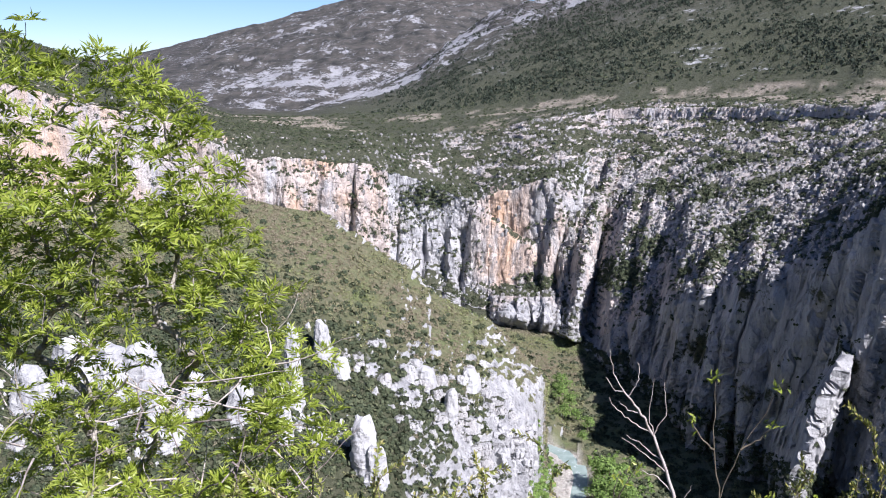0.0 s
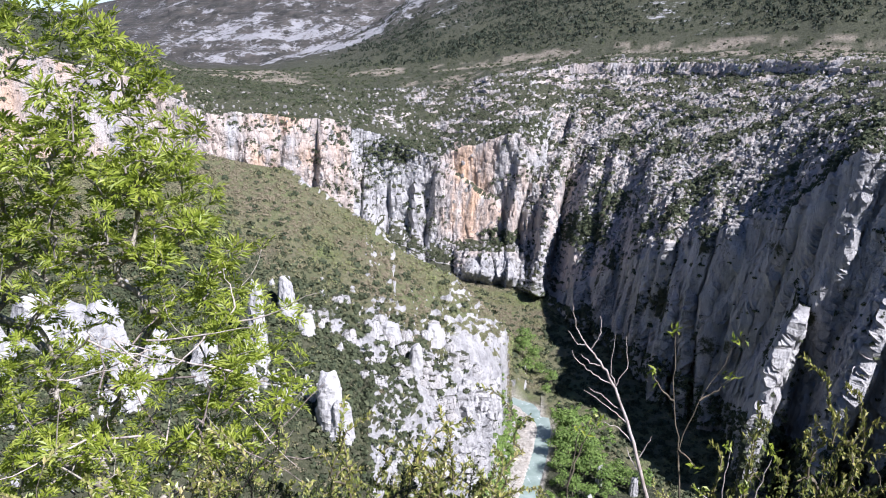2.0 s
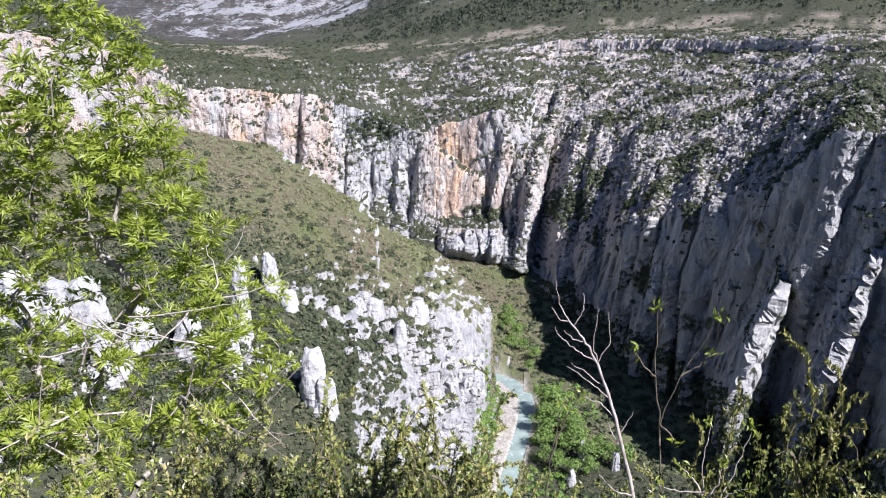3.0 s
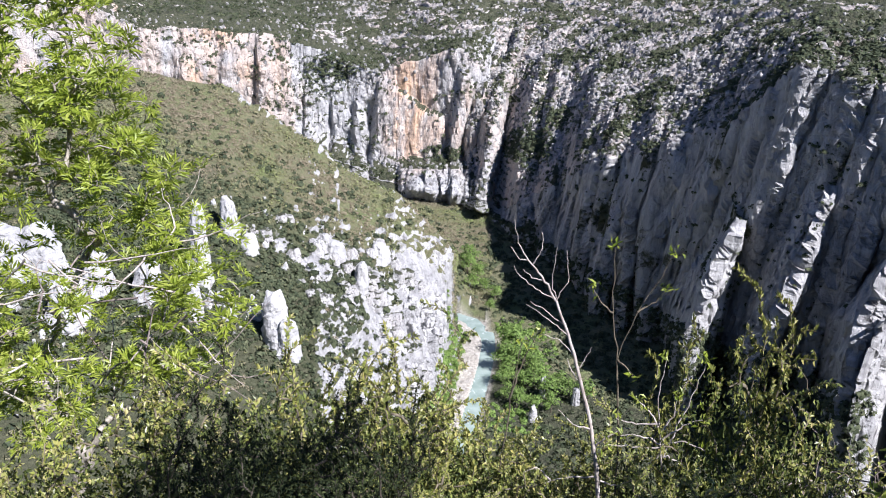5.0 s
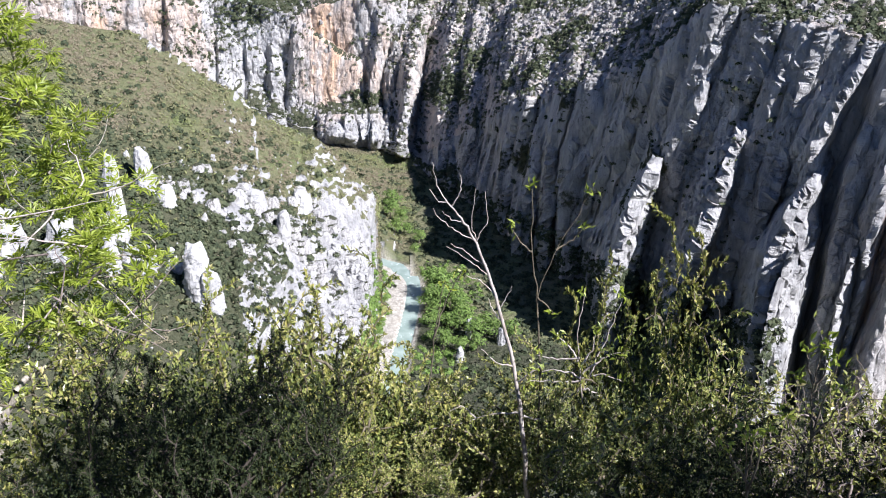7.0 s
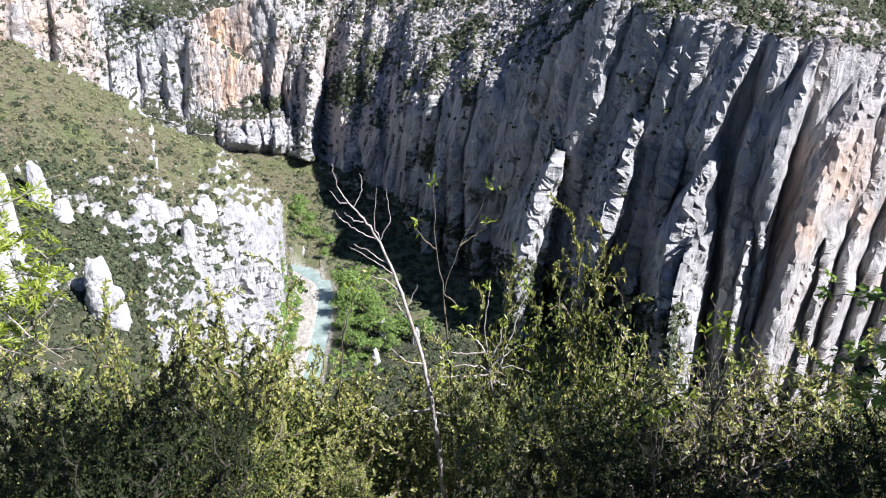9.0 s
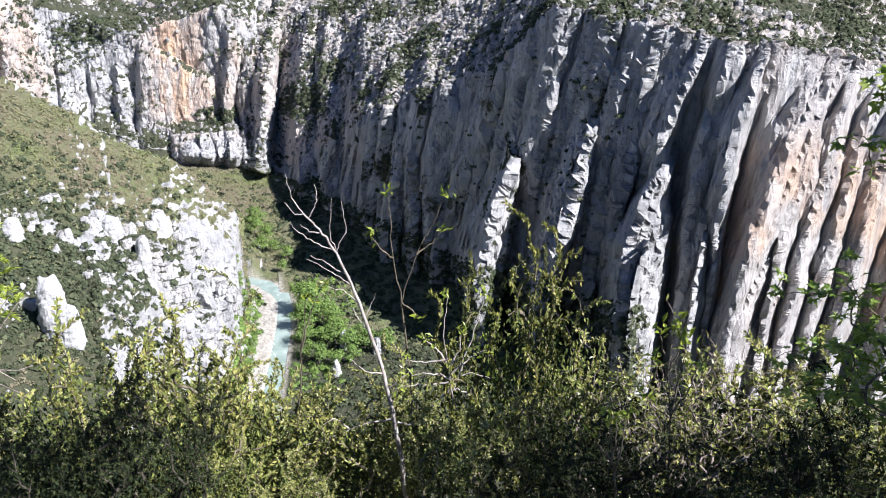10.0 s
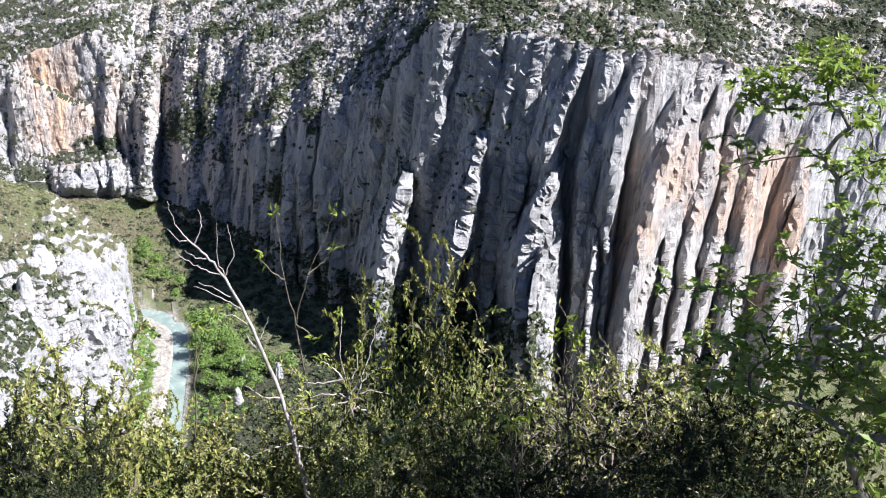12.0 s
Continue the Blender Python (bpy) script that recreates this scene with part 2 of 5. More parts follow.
def mesh_of(name, verts, faces, mat, smooth=True):
    """A mesh from arrays: faces is (n, 3) or (n, 4)."""
    me = bpy.data.meshes.new(name)
    verts, faces = np.asarray(verts, np.float32), np.asarray(faces, np.int32)
    k = faces.shape[1]
    me.vertices.add(len(verts))
    me.vertices.foreach_set("co", verts.ravel())
    me.loops.add(faces.size)
    me.loops.foreach_set("vertex_index", faces.ravel())
    me.polygons.add(len(faces))
    me.polygons.foreach_set("loop_start", np.arange(0, faces.size, k, dtype=np.int32))
    me.polygons.foreach_set("use_smooth", np.full(len(faces), smooth))
    me.update()
    me.materials.append(mat)
    return me


def at(az, el, d):
    """The place at a bearing and height angle from the viewpoint, d metres off along the ground."""
    a = radians(az)
    return Vector((d * math.sin(a), d * math.cos(a), 1.6 + d * math.tan(radians(el))))


# ---------------------------------------------------------------- the land
# Break lines of the relief round the viewpoint: bearing, distance, height angle.
FLOOR = -199.0
NEAR = ((-60, 14, -40), (70, 14, -40), (110, 14, 6), (260, 14, 6))
GULLY = ((-60, 190, -33.5), (-3, 240, -35), (3, 305, -33.6), (6.2, 350, -29.9), (8, 315, -32.6), (14, 300, -33.6), (30, 280, -35.5), (70, 260, -37.6), (110, 150, 9), (260, 150, 9))
CREST = ((-60, 420, -7), (-28, 430, -8.3), (-12.2, 430, -8.6), (-8, 428, -9.6), (-3.4, 420, -12.7), (-.9, 415, -14.6), (2.4, 410, -16.2), (5.4, 402, -19), (6.6, 399, -20.2), (7.3, 396, -22.4), (8, 392, -27.1), (14, 380, -28), (24, 350, -29.9), (36, 310, -32.9), (70, 300, -34), (110, 300, 9.5), (260, 300, 9.5))
FOOT = ((-60, 660, -16), (-12, 706, -16.2), (-1, 712, -15.6), (2, 692, -16.6), (3.4, 680, -17.6), (5, 668, -17.8), (8, 650, -17.9), (9.2, 630, -18.4), (10, 610, -19.2), (11, 592, -20), (12.5, 565, -21), (14, 535, -22), (18, 474, -24.5), (22, 428, -27), (26, 400, -29), (30, 386, -29.5), (36, 372, -30), (39, 362, -30.2), (40.2, 360, -30.2), (42, 366, -29), (46, 380, -28.4), (50, 396, -27.4), (70, 500, -24), (110, 500, 10), (260, 500, 10))
SPUR = ((-60, 700, -15), (-12, 744, -14.6), (-1, 738, -14.4), (2, 718, -15.6), (3.4, 706, -16.8), (5, 694, -17.1), (8, 672, -17.2), (9.2, 654, -17.5), (10, 640, -17.6), (11, 620, -17.2), (12.5, 590, -16.4), (14.1, 562, -15.3), (17.5, 505, -13.8), (20.5, 466, -13.2), (23, 434, -12.2), (25.1, 408, -10.6), (27.4, 396, -7.8), (31.5, 388, -8.6), (35.7, 378, -9.6), (38, 373, -9.9), (40.4, 368, -9.9), (42.5, 382, -10.4), (46, 402, -10.8), (50, 428, -11.2), (52, 442, -11.6), (70, 520, -11), (110, 700, 10), (260, 700, 10))
TOP = ((-60, 820, 1), (-28, 800, 0), (-18, 790, -2.8), (-15.3, 790, -3.7), (-13.4, 790, -4.8), (-11.7, 785, -5.6), (-5, 790, -5.9), (-3.4, 800, -6.6), (0, 800, -7.6), (2.1, 785, -8.2), (4.2, 770, -7.6), (7.7, 770, -6.5), (10, 800, -6.0), (14, 760, -6.2), (18, 690, -6.2), (22, 640, -6), (26, 520, -5.8), (28, 446, -5.9), (32, 430, -6.0), (36, 424, -6.4), (44, 462, -6.8), (50, 530, -7), (70, 580, -7), (110, 900, 10), (260, 900, 10))
SHELF = ((-60, 1150, 4), (-28, 1150, 2.3), (-24, 1130, .7), (-21, 1110, -.7), (-18, 1090, -1.7), (-15.6, 1080, -3.1), (-13.3, 1080, -3.8), (-7.9, 1060, -4.4), (-2.3, 970, -5.0), (.6, 950, -4.8), (4.1, 920, -4.3), (5.1, 900, -4.0), (11, 890, -3.1), (17.6, 830, -2.8), (25.5, 700, -2.6), (40, 580, -3.5), (52, 660, -4), (70, 680, -4), (110, 1100, 10), (260, 1100, 10))
ROAD = ((-60, 1290, 4.5), (-28, 1290, 2.6), (-24, 1270, .8), (-18, 1230, -1.6), (-13, 1220, -3.6), (-9.9, 1200, -3.7), (.6, 1080, -3.7), (5, 1040, -3.3), (11, 960, -2.6), (18, 900, -2.3), (25, 800, -2.1), (70, 640, -3), (110, 1300, 10), (260, 1300, 10))
HILL = ((-60, 1900, 2), (-28, 1900, -1), (-18, 1900, -3.6), (-8.9, 1900, -3.9), (-6.4, 1850, -3.1), (-4.3, 1850, -2.4), (-1.5, 1900, -1.1), (1.2, 1950, 1), (3.3, 2000, 2.1), (5.7, 2100, 3), (8, 2200, 4), (14, 2300, 6), (25, 2300, 8), (70, 2300, 9), (110, 2300, 10), (260, 2300, 9))
SADDLE = ((-60, 2500, -1), (-28, 2500, -4), (5, 2500, -4), (10, 2700, 1), (70, 2700, 6), (110, 2700, 8), (260, 2700, 6))
SKYLINE = ((-60, 4200, 1), (-28, 4200, .2), (-22.5, 4200, 0), (-19.5, 4200, -.3), (-16.3, 4200, .4), (-13.1, 4200, 1.3), (-9.7, 4200, 2.1), (-7.2, 4200, 2.8), (-4.6, 4200, 3.4), (-1.2, 4200, 3.9), (3.3, 4200, 3.4), (5.7, 4200, 3), (10, 4200, 3), (70, 4200, 4), (110, 4200, 6), (260, 4200, 4))
RIM = ((-60, 4900, -3), (70, 4900, -1), (110, 4900, 3), (260, 4900, 2))
#          line, rows from it to the next, unevenness of it in metres
RELIEF = ((NEAR, 40, .4), (GULLY, 140, 4), (CREST, 40, 4), (FOOT, 190, 1.5), (SPUR, 170, 6), (TOP, 110, 4), (SHELF, 22, 3), (ROAD, 85, 2),
          (HILL, 14, 25), (SADDLE, 85, 30), (SKYLINE, 6, 25), (RIM, 0, 20))
RIVER = ((7.4, 300), (7.8, 330), (8.25, 350), (8.9, 382), (9.25, 408), (9.2, 425), (8.2, 441), (6, 456), (3, 520), (2, 600), (-6, 660), (-20, 650))


def line_at(line, az):
    a = np.array([k[0] for k in line], float)
    d = np.array([k[1] for k in line], float)
    z = 1.6 + d * np.tan(np.radians([k[2] for k in line]))
    return np.interp(az, a, d, period=360), np.interp(az, a, z, period=360)


def path_points(knots, n):
    """Points along a plan line of bearings and distances, smoothed."""
    p = np.array([(d * math.sin(radians(a)), d * math.cos(radians(a))) for a, d in knots])
    for _ in range(3):
        q = np.empty((2 * len(p) - 2, 2))
        q[0::2], q[1::2] = p[:-1] * .75 + p[1:] * .25, p[:-1] * .25 + p[1:] * .75
        p = np.concatenate((p[:1], q, p[-1:]))
    s = np.concatenate(((0,), np.cumsum(np.linalg.norm(np.diff(p, axis=0), axis=1))))
    t = np.linspace(0, s[-1], n)
    return np.stack((np.interp(t, s, p[:, 0]), np.interp(t, s, p[:, 1])), 1)


RIVER_LINE = path_points(RIVER, 160)


def river_distance(x, y):
    best, side = np.full(x.shape, 1e9), np.zeros(x.shape)
    d = np.diff(RIVER_LINE, axis=0, append=2 * RIVER_LINE[-1:] - RIVER_LINE[-2:-1])
    for (px, py), (tx, ty) in zip(RIVER_LINE, d):
        r = np.hypot(x - px, y - py)
        near = r < best
        best = np.where(near, r, best)
        side = np.where(near, (x - px) * ty - (y - py) * tx, side)
    return best, side


# Ribs of the cliffs: crest from top to foot (bearing, height angle), widths in degrees of the face to its west and to its east,
# how far the crest stands out at its top and at its foot.
CLIFF_RIBS = []


def rib(west, east, stand_top, stand_foot, *crest):
    CLIFF_RIBS.append((crest, west, east, stand_top, stand_foot))


rib(.8, 1.6, 5, 9, (-9.6, -6.4), (-9.9, -9))
rib(.5, 1.4, 5, 8, (-7.3, -6.6), (-7.6, -9.5))
rib(.35, 2, 8, 16, (-5.3, -7), (-5.4, -11.4))
rib(.5, 1, 5, 12, (-3.9, -8), (-4.1, -12))
rib(.5, 1.2, 6, 14, (-2.5, -9.2), (-2.8, -13))
rib(.5, 1, 6, 16, (-.9, -10.2), (-1, -14.2))
rib(.9, .5, 8, 18, (.6, -10.6), (.4, -15))
rib(.55, 4.0, 8, 16, (2, -9.6), (1.9, -11.6), (1.6, -15))
rib(.7, .6, 4, 16, (3.1, -13), (2.7, -17))
rib(.5, .5, 4, 16, (7.3, -8.2), (7, -11), (6.6, -13.6))
rib(.6, .5, 4, 16, (8.5, -8), (8.1, -11), (7.8, -14))
rib(1.1, .5, 16, 40, (10.7, -5.6), (10.4, -7.4), (9.4, -9.9), (9, -12.5), (8.7, -14.8), (8.2, -17))
rib(1.2, .9, 10, 24, (12.5, -7.4), (11.7, -10), (11.3, -12), (11, -14.6))
rib(.7, .7, 6, 14, (13.6, -7), (13.1, -9.4), (12.6, -12))
rib(.7, .4, 5, 14, (14.9, -9.6), (14.5, -12.6))
rib(1.3, 1.7, 8, 24, (16.3, -7), (15.8, -8.9), (15.6, -11.6), (15, -13.6))
rib(1.4, .4, 10, 26, (19.4, -9.6), (19.4, -11.6), (19, -14.1), (18.2, -17))
rib(.5, 1, 9, 22, (20.4, -10.8), (19.8, -15), (19.2, -17))
rib(1.5, .9, 8, 40, (17.7, -14), (17.3, -16.3), (16.7, -18.9), (16.1, -22))
rib(1, .7, 4, 18, (14.6, -15.8), (14, -18.5), (13.4, -22))
rib(1.4, .6, 6, 24, (13.1, -17.4), (12.6, -19.4), (12, -23.4))
rib(1.6, .3, 2, 15, (25.2, -10.2), (24.1, -11.7), (23, -15.3), (22.2, -16.9), (21.2, -19), (20.2, -21.5), (19.2, -25.5))
rib(1, .5, 3, 12, (21.9, -13.2), (20.8, -16.6), (19.6, -20))
rib(2, 1.1, 28, 72, (25.1, -16.9), (24, -19.3), (23.3, -21.8), (22.8, -24.7), (22.3, -29))
rib(1.6, .3, 1, 10, (27.9, -8.8), (27, -13), (26.3, -18), (25.6, -23))
rib(2.4, .6, 9, 50, (30.1, -14.2), (29.2, -17.7), (28.4, -20.9), (27.4, -24.1), (26.4, -29))
rib(1.4, .3, 2, 12, (31.9, -9.8), (31.3, -13.5), (30.8, -18), (30.2, -23))
rib(1.2, .3, 2, 12, (33.6, -9.2), (32.7, -13), (32.2, -17), (31.6, -21))
rib(1.8, 2.2, 30, 76, (34.6, -16.6), (33.5, -19.1), (32.5, -22), (32.4, -31.5))
rib(.25, .3, 60, 72, (33.9, -21), (33.3, -25), (33, -30))
rib(1.0, 1.6, 14, 38, (36.8, -13.2), (36.3, -16.8), (36.3, -20.5), (36.1, -31))
rib(.4, .8, 26, 42, (37.6, -20), (37.2, -24), (37, -30))
rib(1.8, .4, 12, 20, (36, -10.2), (34.8, -13.2), (34.2, -15.4))
rib(.9, .7, 6, 14, (37.9, -9.4), (37.3, -12))
rib(2.0, .4, 12, 26, (39.6, -10.4), (38.7, -14), (38.2, -18))
rib(1.6, .35, 8, 26, (40.5, -15.4), (40.1, -17.9), (39.4, -22), (38.8, -28))
rib(2.6, 1.8, 12, 34, (42.4, -11.5), (41.7, -15.6), (40.9, -19.3), (40, -22.8), (39.5, -28))
rib(.8, .5, 10, 30, (43.2, -11.4), (42.7, -15), (42.3, -19), (41.7, -27))
rib(1.4, .6, 8, 28, (44.6, -11.2), (43.9, -16.3), (43.4, -21.2), (42.9, -28))
rib(1.2, .4, 6, 24, (46, -11.4), (45.4, -16), (45, -21), (44.4, -28))
rib(1.5, .6, 6, 26, (47.7, -11.4), (47, -16), (46.6, -21), (46, -28))
rib(1.8, .7, 6, 26, (50.6, -11.6), (49.9, -16), (49.4, -21), (49, -28))
rib(1.5, 1.2, 4, 14, (54, -12), (53.2, -20), (52.6, -28))


def rib_relief(a, el):
    """How far the cliff stands out at bearings a and height angles el."""
    out = np.zeros(a.shape)
    wig = fbm(np.stack((a * .35, el * .45, a * 0), 1), 3)
    fine_wig = fbm(np.stack((a * 1.8, el * .3, a * 0 + 5), 1), 4)
    for crest, west, east, p0, p1 in CLIFF_RIBS:
        top, foot = crest[0][1], crest[-1][1]
        near = np.where((el < top + 1.0) & (a > min(c[0] for c in crest) - west - .6) & (a < max(c[0] for c in crest) + east + .6))[0]
        e = el[near]
        line = np.interp(e, [c[1] for c in crest[::-1]], [c[0] for c in crest[::-1]])
        t = np.clip((top - e) / (top - foot), 0, 1)
        tall = (p0 + (p1 - p0) * t) * step(e, top + .9, top - 1.2) * (1 + .10 * fine_wig[near])
        x = a[near] - line + .28 * wig[near] + .12 * fine_wig[near]
        x = x / (.18 + .82 * step(e, top + .3, top - min(5.5, .6 * (top - foot))))
        shape = np.where(x < 0, np.clip(1 + x / west, 0, 1) ** 1.2, np.where(x < east, 1 - .4 * x / east, .6 * np.clip(1 - (x - east) / (.3 * east + .1), 0, 1)))
        out[near] = np.maximum(out[near], tall * shape)
    return out


def build_land():
    az = np.concatenate((np.arange(-34, -14, 0.25), np.arange(-14, 9, 0.09), np.arange(9, 29, 0.07), np.arange(29, 54, 0.08), np.arange(54, 62, 0.3), np.arange(62, 324, 5.0)))
    n = len(az)
    D, Z, U, SEG, AMP, AA = [], [], [], [], [], []
    # columns lean with the ribs of the shaded wall
    lean = 3.2 * step(az, 7, 12) * (1 - step(az, 55, 61))
    start = ((0, 0.02, 0), (90, 0.02, 0), (180, 0.02, 0), (270, 0.02, 0))
    bank = ((-60, 3, -39.8), (70, 3, -39.8), (110, 3, -18), (260, 3, -18))
    segs = [(start, bank, 8, 0, .1, 20), (bank, NEAR, 24, .1, .4, 21)]
    for k in range(len(RELIEF) - 1):
        segs.append((RELIEF[k][0], RELIEF[k + 1][0], RELIEF[k][1], RELIEF[k][2], RELIEF[k + 1][2], k))
    for l0, l1, rows, a0, a1, code in segs:
        for u in np.linspace(0, 1, rows, endpoint=False):
            a = az + lean * (u if code == 3 else 1 - u if code == 4 else 0)
            (d0, z0), (d1, z1) = line_at(l0, a), line_at(l1, a)
            if code in (1, 2, 3, 4):
                z0 = np.maximum(z0, FLOOR)
            if code in (0, 1, 2, 3):
                z1 = np.maximum(z1, FLOOR)
            g = np.full(n, u)
            if code == 3:
                g[:] = np.interp(u, (0, .18, .9, 1), (0, .10, .97, 1))
            elif code == 4:
                wall = np.interp(u, (0, .15, .7, 1), (0, .10, .93, 1))
                g = u + (wall - u) * np.clip((9 - a) / 2, 0.1, 1)
            elif code == 1:
                cliff = np.interp(u, (0, .25, 1), (0, .12, 1))
                g = u + (cliff - u) * np.clip(a / 5, 0, 1)
            elif code == 5:
                ledge = np.interp(u, (0, .80, .85, 1), (0, .66, .95, 1))
                g = u + (ledge - u) * np.clip((a - 7) / 3, 0, 1)
            elif code == 0:
                g[:] = np.interp(u, (0, .5, 1), (0, .66, 1))
            elif code == 2:
                g[:] = np.interp(u, (0, .05, .25, 1), (0, .10, .85, 1))
            back = np.full(n, u)
            if code == 4:
                back += (np.interp(u, (0, .12, .2, .72, 1), (0, .30, .40, .56, 1)) - u) * np.clip((10 - a) / 2, 0, 1)
            D.append(d0 + (d1 - d0) * back)
            Z.append((z0 if code != 20 else 0) + (z1 - (z0 if code != 20 else 0)) * g)
            U.append(np.full(n, u))
            AA.append(a)
            SEG.append(np.full(n, code))
            AMP.append(np.full(n, a0 + (a1 - a0) * u))
    d1, z1 = line_at(RIM, az)
    for store, value in ((D, d1), (Z, z1), (U, az * 0), (AA, az), (SEG, np.full(n, 11)), (AMP, az * 0)):
        store.append(value)
    D, Z, U, SEG, AMP, A = (np.array(v) for v in (D, Z, U, SEG, AMP, AA))
    m = len(D)
    X, Y = D * np.sin(np.radians(A)), D * np.cos(np.radians(A))
    grid = lambda *v: np.stack(np.broadcast_arrays(*v), 2)
    far = step(D, 1100, 1900)
    P = grid(X, Y, Z)
    n_mid = fbm_in(D < 1900, P * (1 / 55, 1 / 55, 0), 5)
    n_far = fbm_in(D > 1100, P * (1 / 420, 1 / 420, 0) + 5, 6, True)
    Z = Z + AMP * (n_mid * (1 - far) + (n_far - .3) * far)
    Z = Z + far * (1 - step(D, 4000, 4250) * .5) * 16 * fbm_in(D > 1100, P * (1 / 130, 1 / 130, 0) + 2, 4, True) * np.where(SEG == 10, 0, 1)
    # ribs: the walls stand out towards the gorge and fall back along their length
    el = np.degrees(np.arctan2(Z - 1.6, D))
    lean_on = step(A, 5, 10)
    q = A - (.06 + .18 * lean_on) * (el + 20)
    walls = ((SEG == 3) | (SEG == 4)) & (A > -15) & (A < 60)
    ribs = np.zeros(D.shape)
    ribs[walls] = rib_relief(A[walls], el[walls])
    pillar = fbm_in(walls, grid(q * (.42 - .14 * (1 - lean_on)), el * (.04 + .2 * (1 - lean_on)), D * 0), 4, True)
    flute = fbm_in(walls, grid(q * (1.5 - .5 * (1 - lean_on)), el * (.08 + .6 * (1 - lean_on)), D * 0 + 9), 4, True)
    split = np.exp(-(fbm_in(walls, grid(q * .9, el * .05, D * 0 + 3), 3) / .05) ** 2) * walls
    crack = np.exp(-(fbm_in(walls, grid(q * 2.6, el * (.16 + .5 * (1 - lean_on)), D * 0 + 13), 3) / .08) ** 2) * walls
    w3 = np.where(SEG == 3, step(A, 9, 12) + (1 - step(A, 9, 12)) * U, np.where(SEG == 4, 1 - step(A, 9, 12) * .75 * U, 0)) * walls
    edge = np.where(SEG == 4, 1 - step(U, .88, 1) * (1 - lean_on), 1)
    alcove = np.where(SEG == 4, np.exp(-((A - 4.2) / 1.7) ** 2) * step(el, -15, -13.5) * (1 - step(el, -8.5, -7)), 0)
    block = 24 * (.85 + .3 * pillar + .3 * flute - .15 * split) * np.sqrt(np.clip(1 - ((A - 5.4) / 2.3) ** 2, 0, 1)) * (1 - step(el + .35 * pillar, -14.9, -14.2)) * np.where(SEG == 3, U, 1) * (((SEG == 4) | (SEG == 3)) & (A < 9))
    out = ribs * np.where(SEG == 4, edge, 1) + w3 * edge * (1 - .85 * alcove) * ((7 - 3.5 * step(A, 31, 37)) * pillar + (3.2 * flute - 5 * split * (.25 + .75 * lean_on) - 2.4 * crack * (.5 + .5 * lean_on) * (1 - step(A, 36, 41))) * (1 - .45 * step(A, 31, 37) + .35 * step(A, 40, 43))) + block
    bluff = (SEG == 1) & (A > 0) & (A < 8.5)
    over = step(A, 1.5, 4.5) * (1 - step(A, 7.2, 7.9)) * np.sin(np.pi * np.clip(U, 0, 1)) ** .5 * (1 - step(U, .6, .76))
    cleft = np.exp(-(fbm_in(bluff, grid(A * .9, el * .12, D * 0 + 21), 3) / .06) ** 2) * bluff
    out = out + np.where(bluff, over * (7 * fbm_in(bluff, grid(A * .8, el * .1, D * 0 + 2), 5, True) + 2.5 * fbm_in(bluff, grid(A * 3, el * .6, D * 0 + 4), 4, True) - 5 * cleft), 0)
    shrink = 1 - out / D
    D, Z = D * shrink, 1.6 + (Z - 1.6) * shrink
    foot_drop = np.where((SEG == 3) & (A > 10), 1 - step(U, 0, .07), 0)
    Z = Z + foot_drop * (FLOOR - 2 - Z)
    X, Y = D * np.sin(np.radians(A)), D * np.cos(np.radians(A))
    jag = np.where(SEG == 3, np.exp(-((1 - U) / .12) ** 2), np.where((SEG == 4) & (A > 9), np.exp(-(U / .06) ** 2), 0)) * step(A, 9, 11)
    Z = Z + 4 * jag * fbm_in(jag > .01, grid(A * 1.5, D * 0, D * 0 + 3), 4, True)
    # ledges along the bedding of the terraces
    terrace = np.where(SEG == 5, .6, np.where((SEG == 4) & (A > 9), .35 * U, 0)) * step(A, -6, 6)
    hstep = 9.0
    zz = Z + 14 * n_mid
    k = np.floor(zz / hstep)
    fr = zz / hstep - k
    Z = Z + terrace * .6 * (hstep * (k + step(fr, .55, 1.0)) - zz)
    # river bed
    low = (D > 200) & (D < 760) & (Z < FLOOR + 60)
    rd = np.full(D.shape, 1e3)
    side = np.zeros(D.shape)
    rd[low], side[low] = river_distance(X[low], Y[low])
    half = np.where(side < 0, 1.2, 1.8)
    bank = step(rd, half, half + 3.5)
    reach = np.where(side < 0, 12.0, 5.0)
    keep = step(rd, reach, reach + 6)
    Z = np.where(rd < reach + 6, np.minimum(Z, FLOOR + 6) * keep + (1 - keep) * (FLOOR - 2.2 + 2.4 * bank), Z)
    P = np.stack((X, Y, Z), 2)
    # crags: push the steep parts in and out along their normals
    for rounds in (0, 1):
        du = np.gradient(P, axis=0)
        dv = np.gradient(P, axis=1)
        N = np.cross(du, dv)
        N /= np.linalg.norm(N, axis=2)[..., None] + 1e-9
        N *= -1
        if rounds:
            break
        steep = step(1 - N[..., 2], .12, .4) * step(D, 120, 250) * (1 - step(D, 1500, 2500)) * step(rd, 12, 22)
        stony = np.where((SEG == 4) | (SEG == 5), .55 + .45 * step(n_mid, -.1, .3), 0)
        steep = np.maximum(steep, stony)
        crag = steep > 0.01
        # along the walls the relief runs with the ribs
        G = np.where(walls[..., None], grid(q * 7.5, D * .12, P[..., 2]), P)
        c1 = fbm_in(crag, G * (1 / 26, 1 / 26, 1 / 130), 5, True)
        c2 = fbm_in(crag, G * (1 / 7, 1 / 7, 1 / 30) + 9, 4, True)
        c3 = fbm_in(crag & (D < 900), G * (1 / 2.8, 1 / 2.8, 1 / 8) + 4, 2, True)
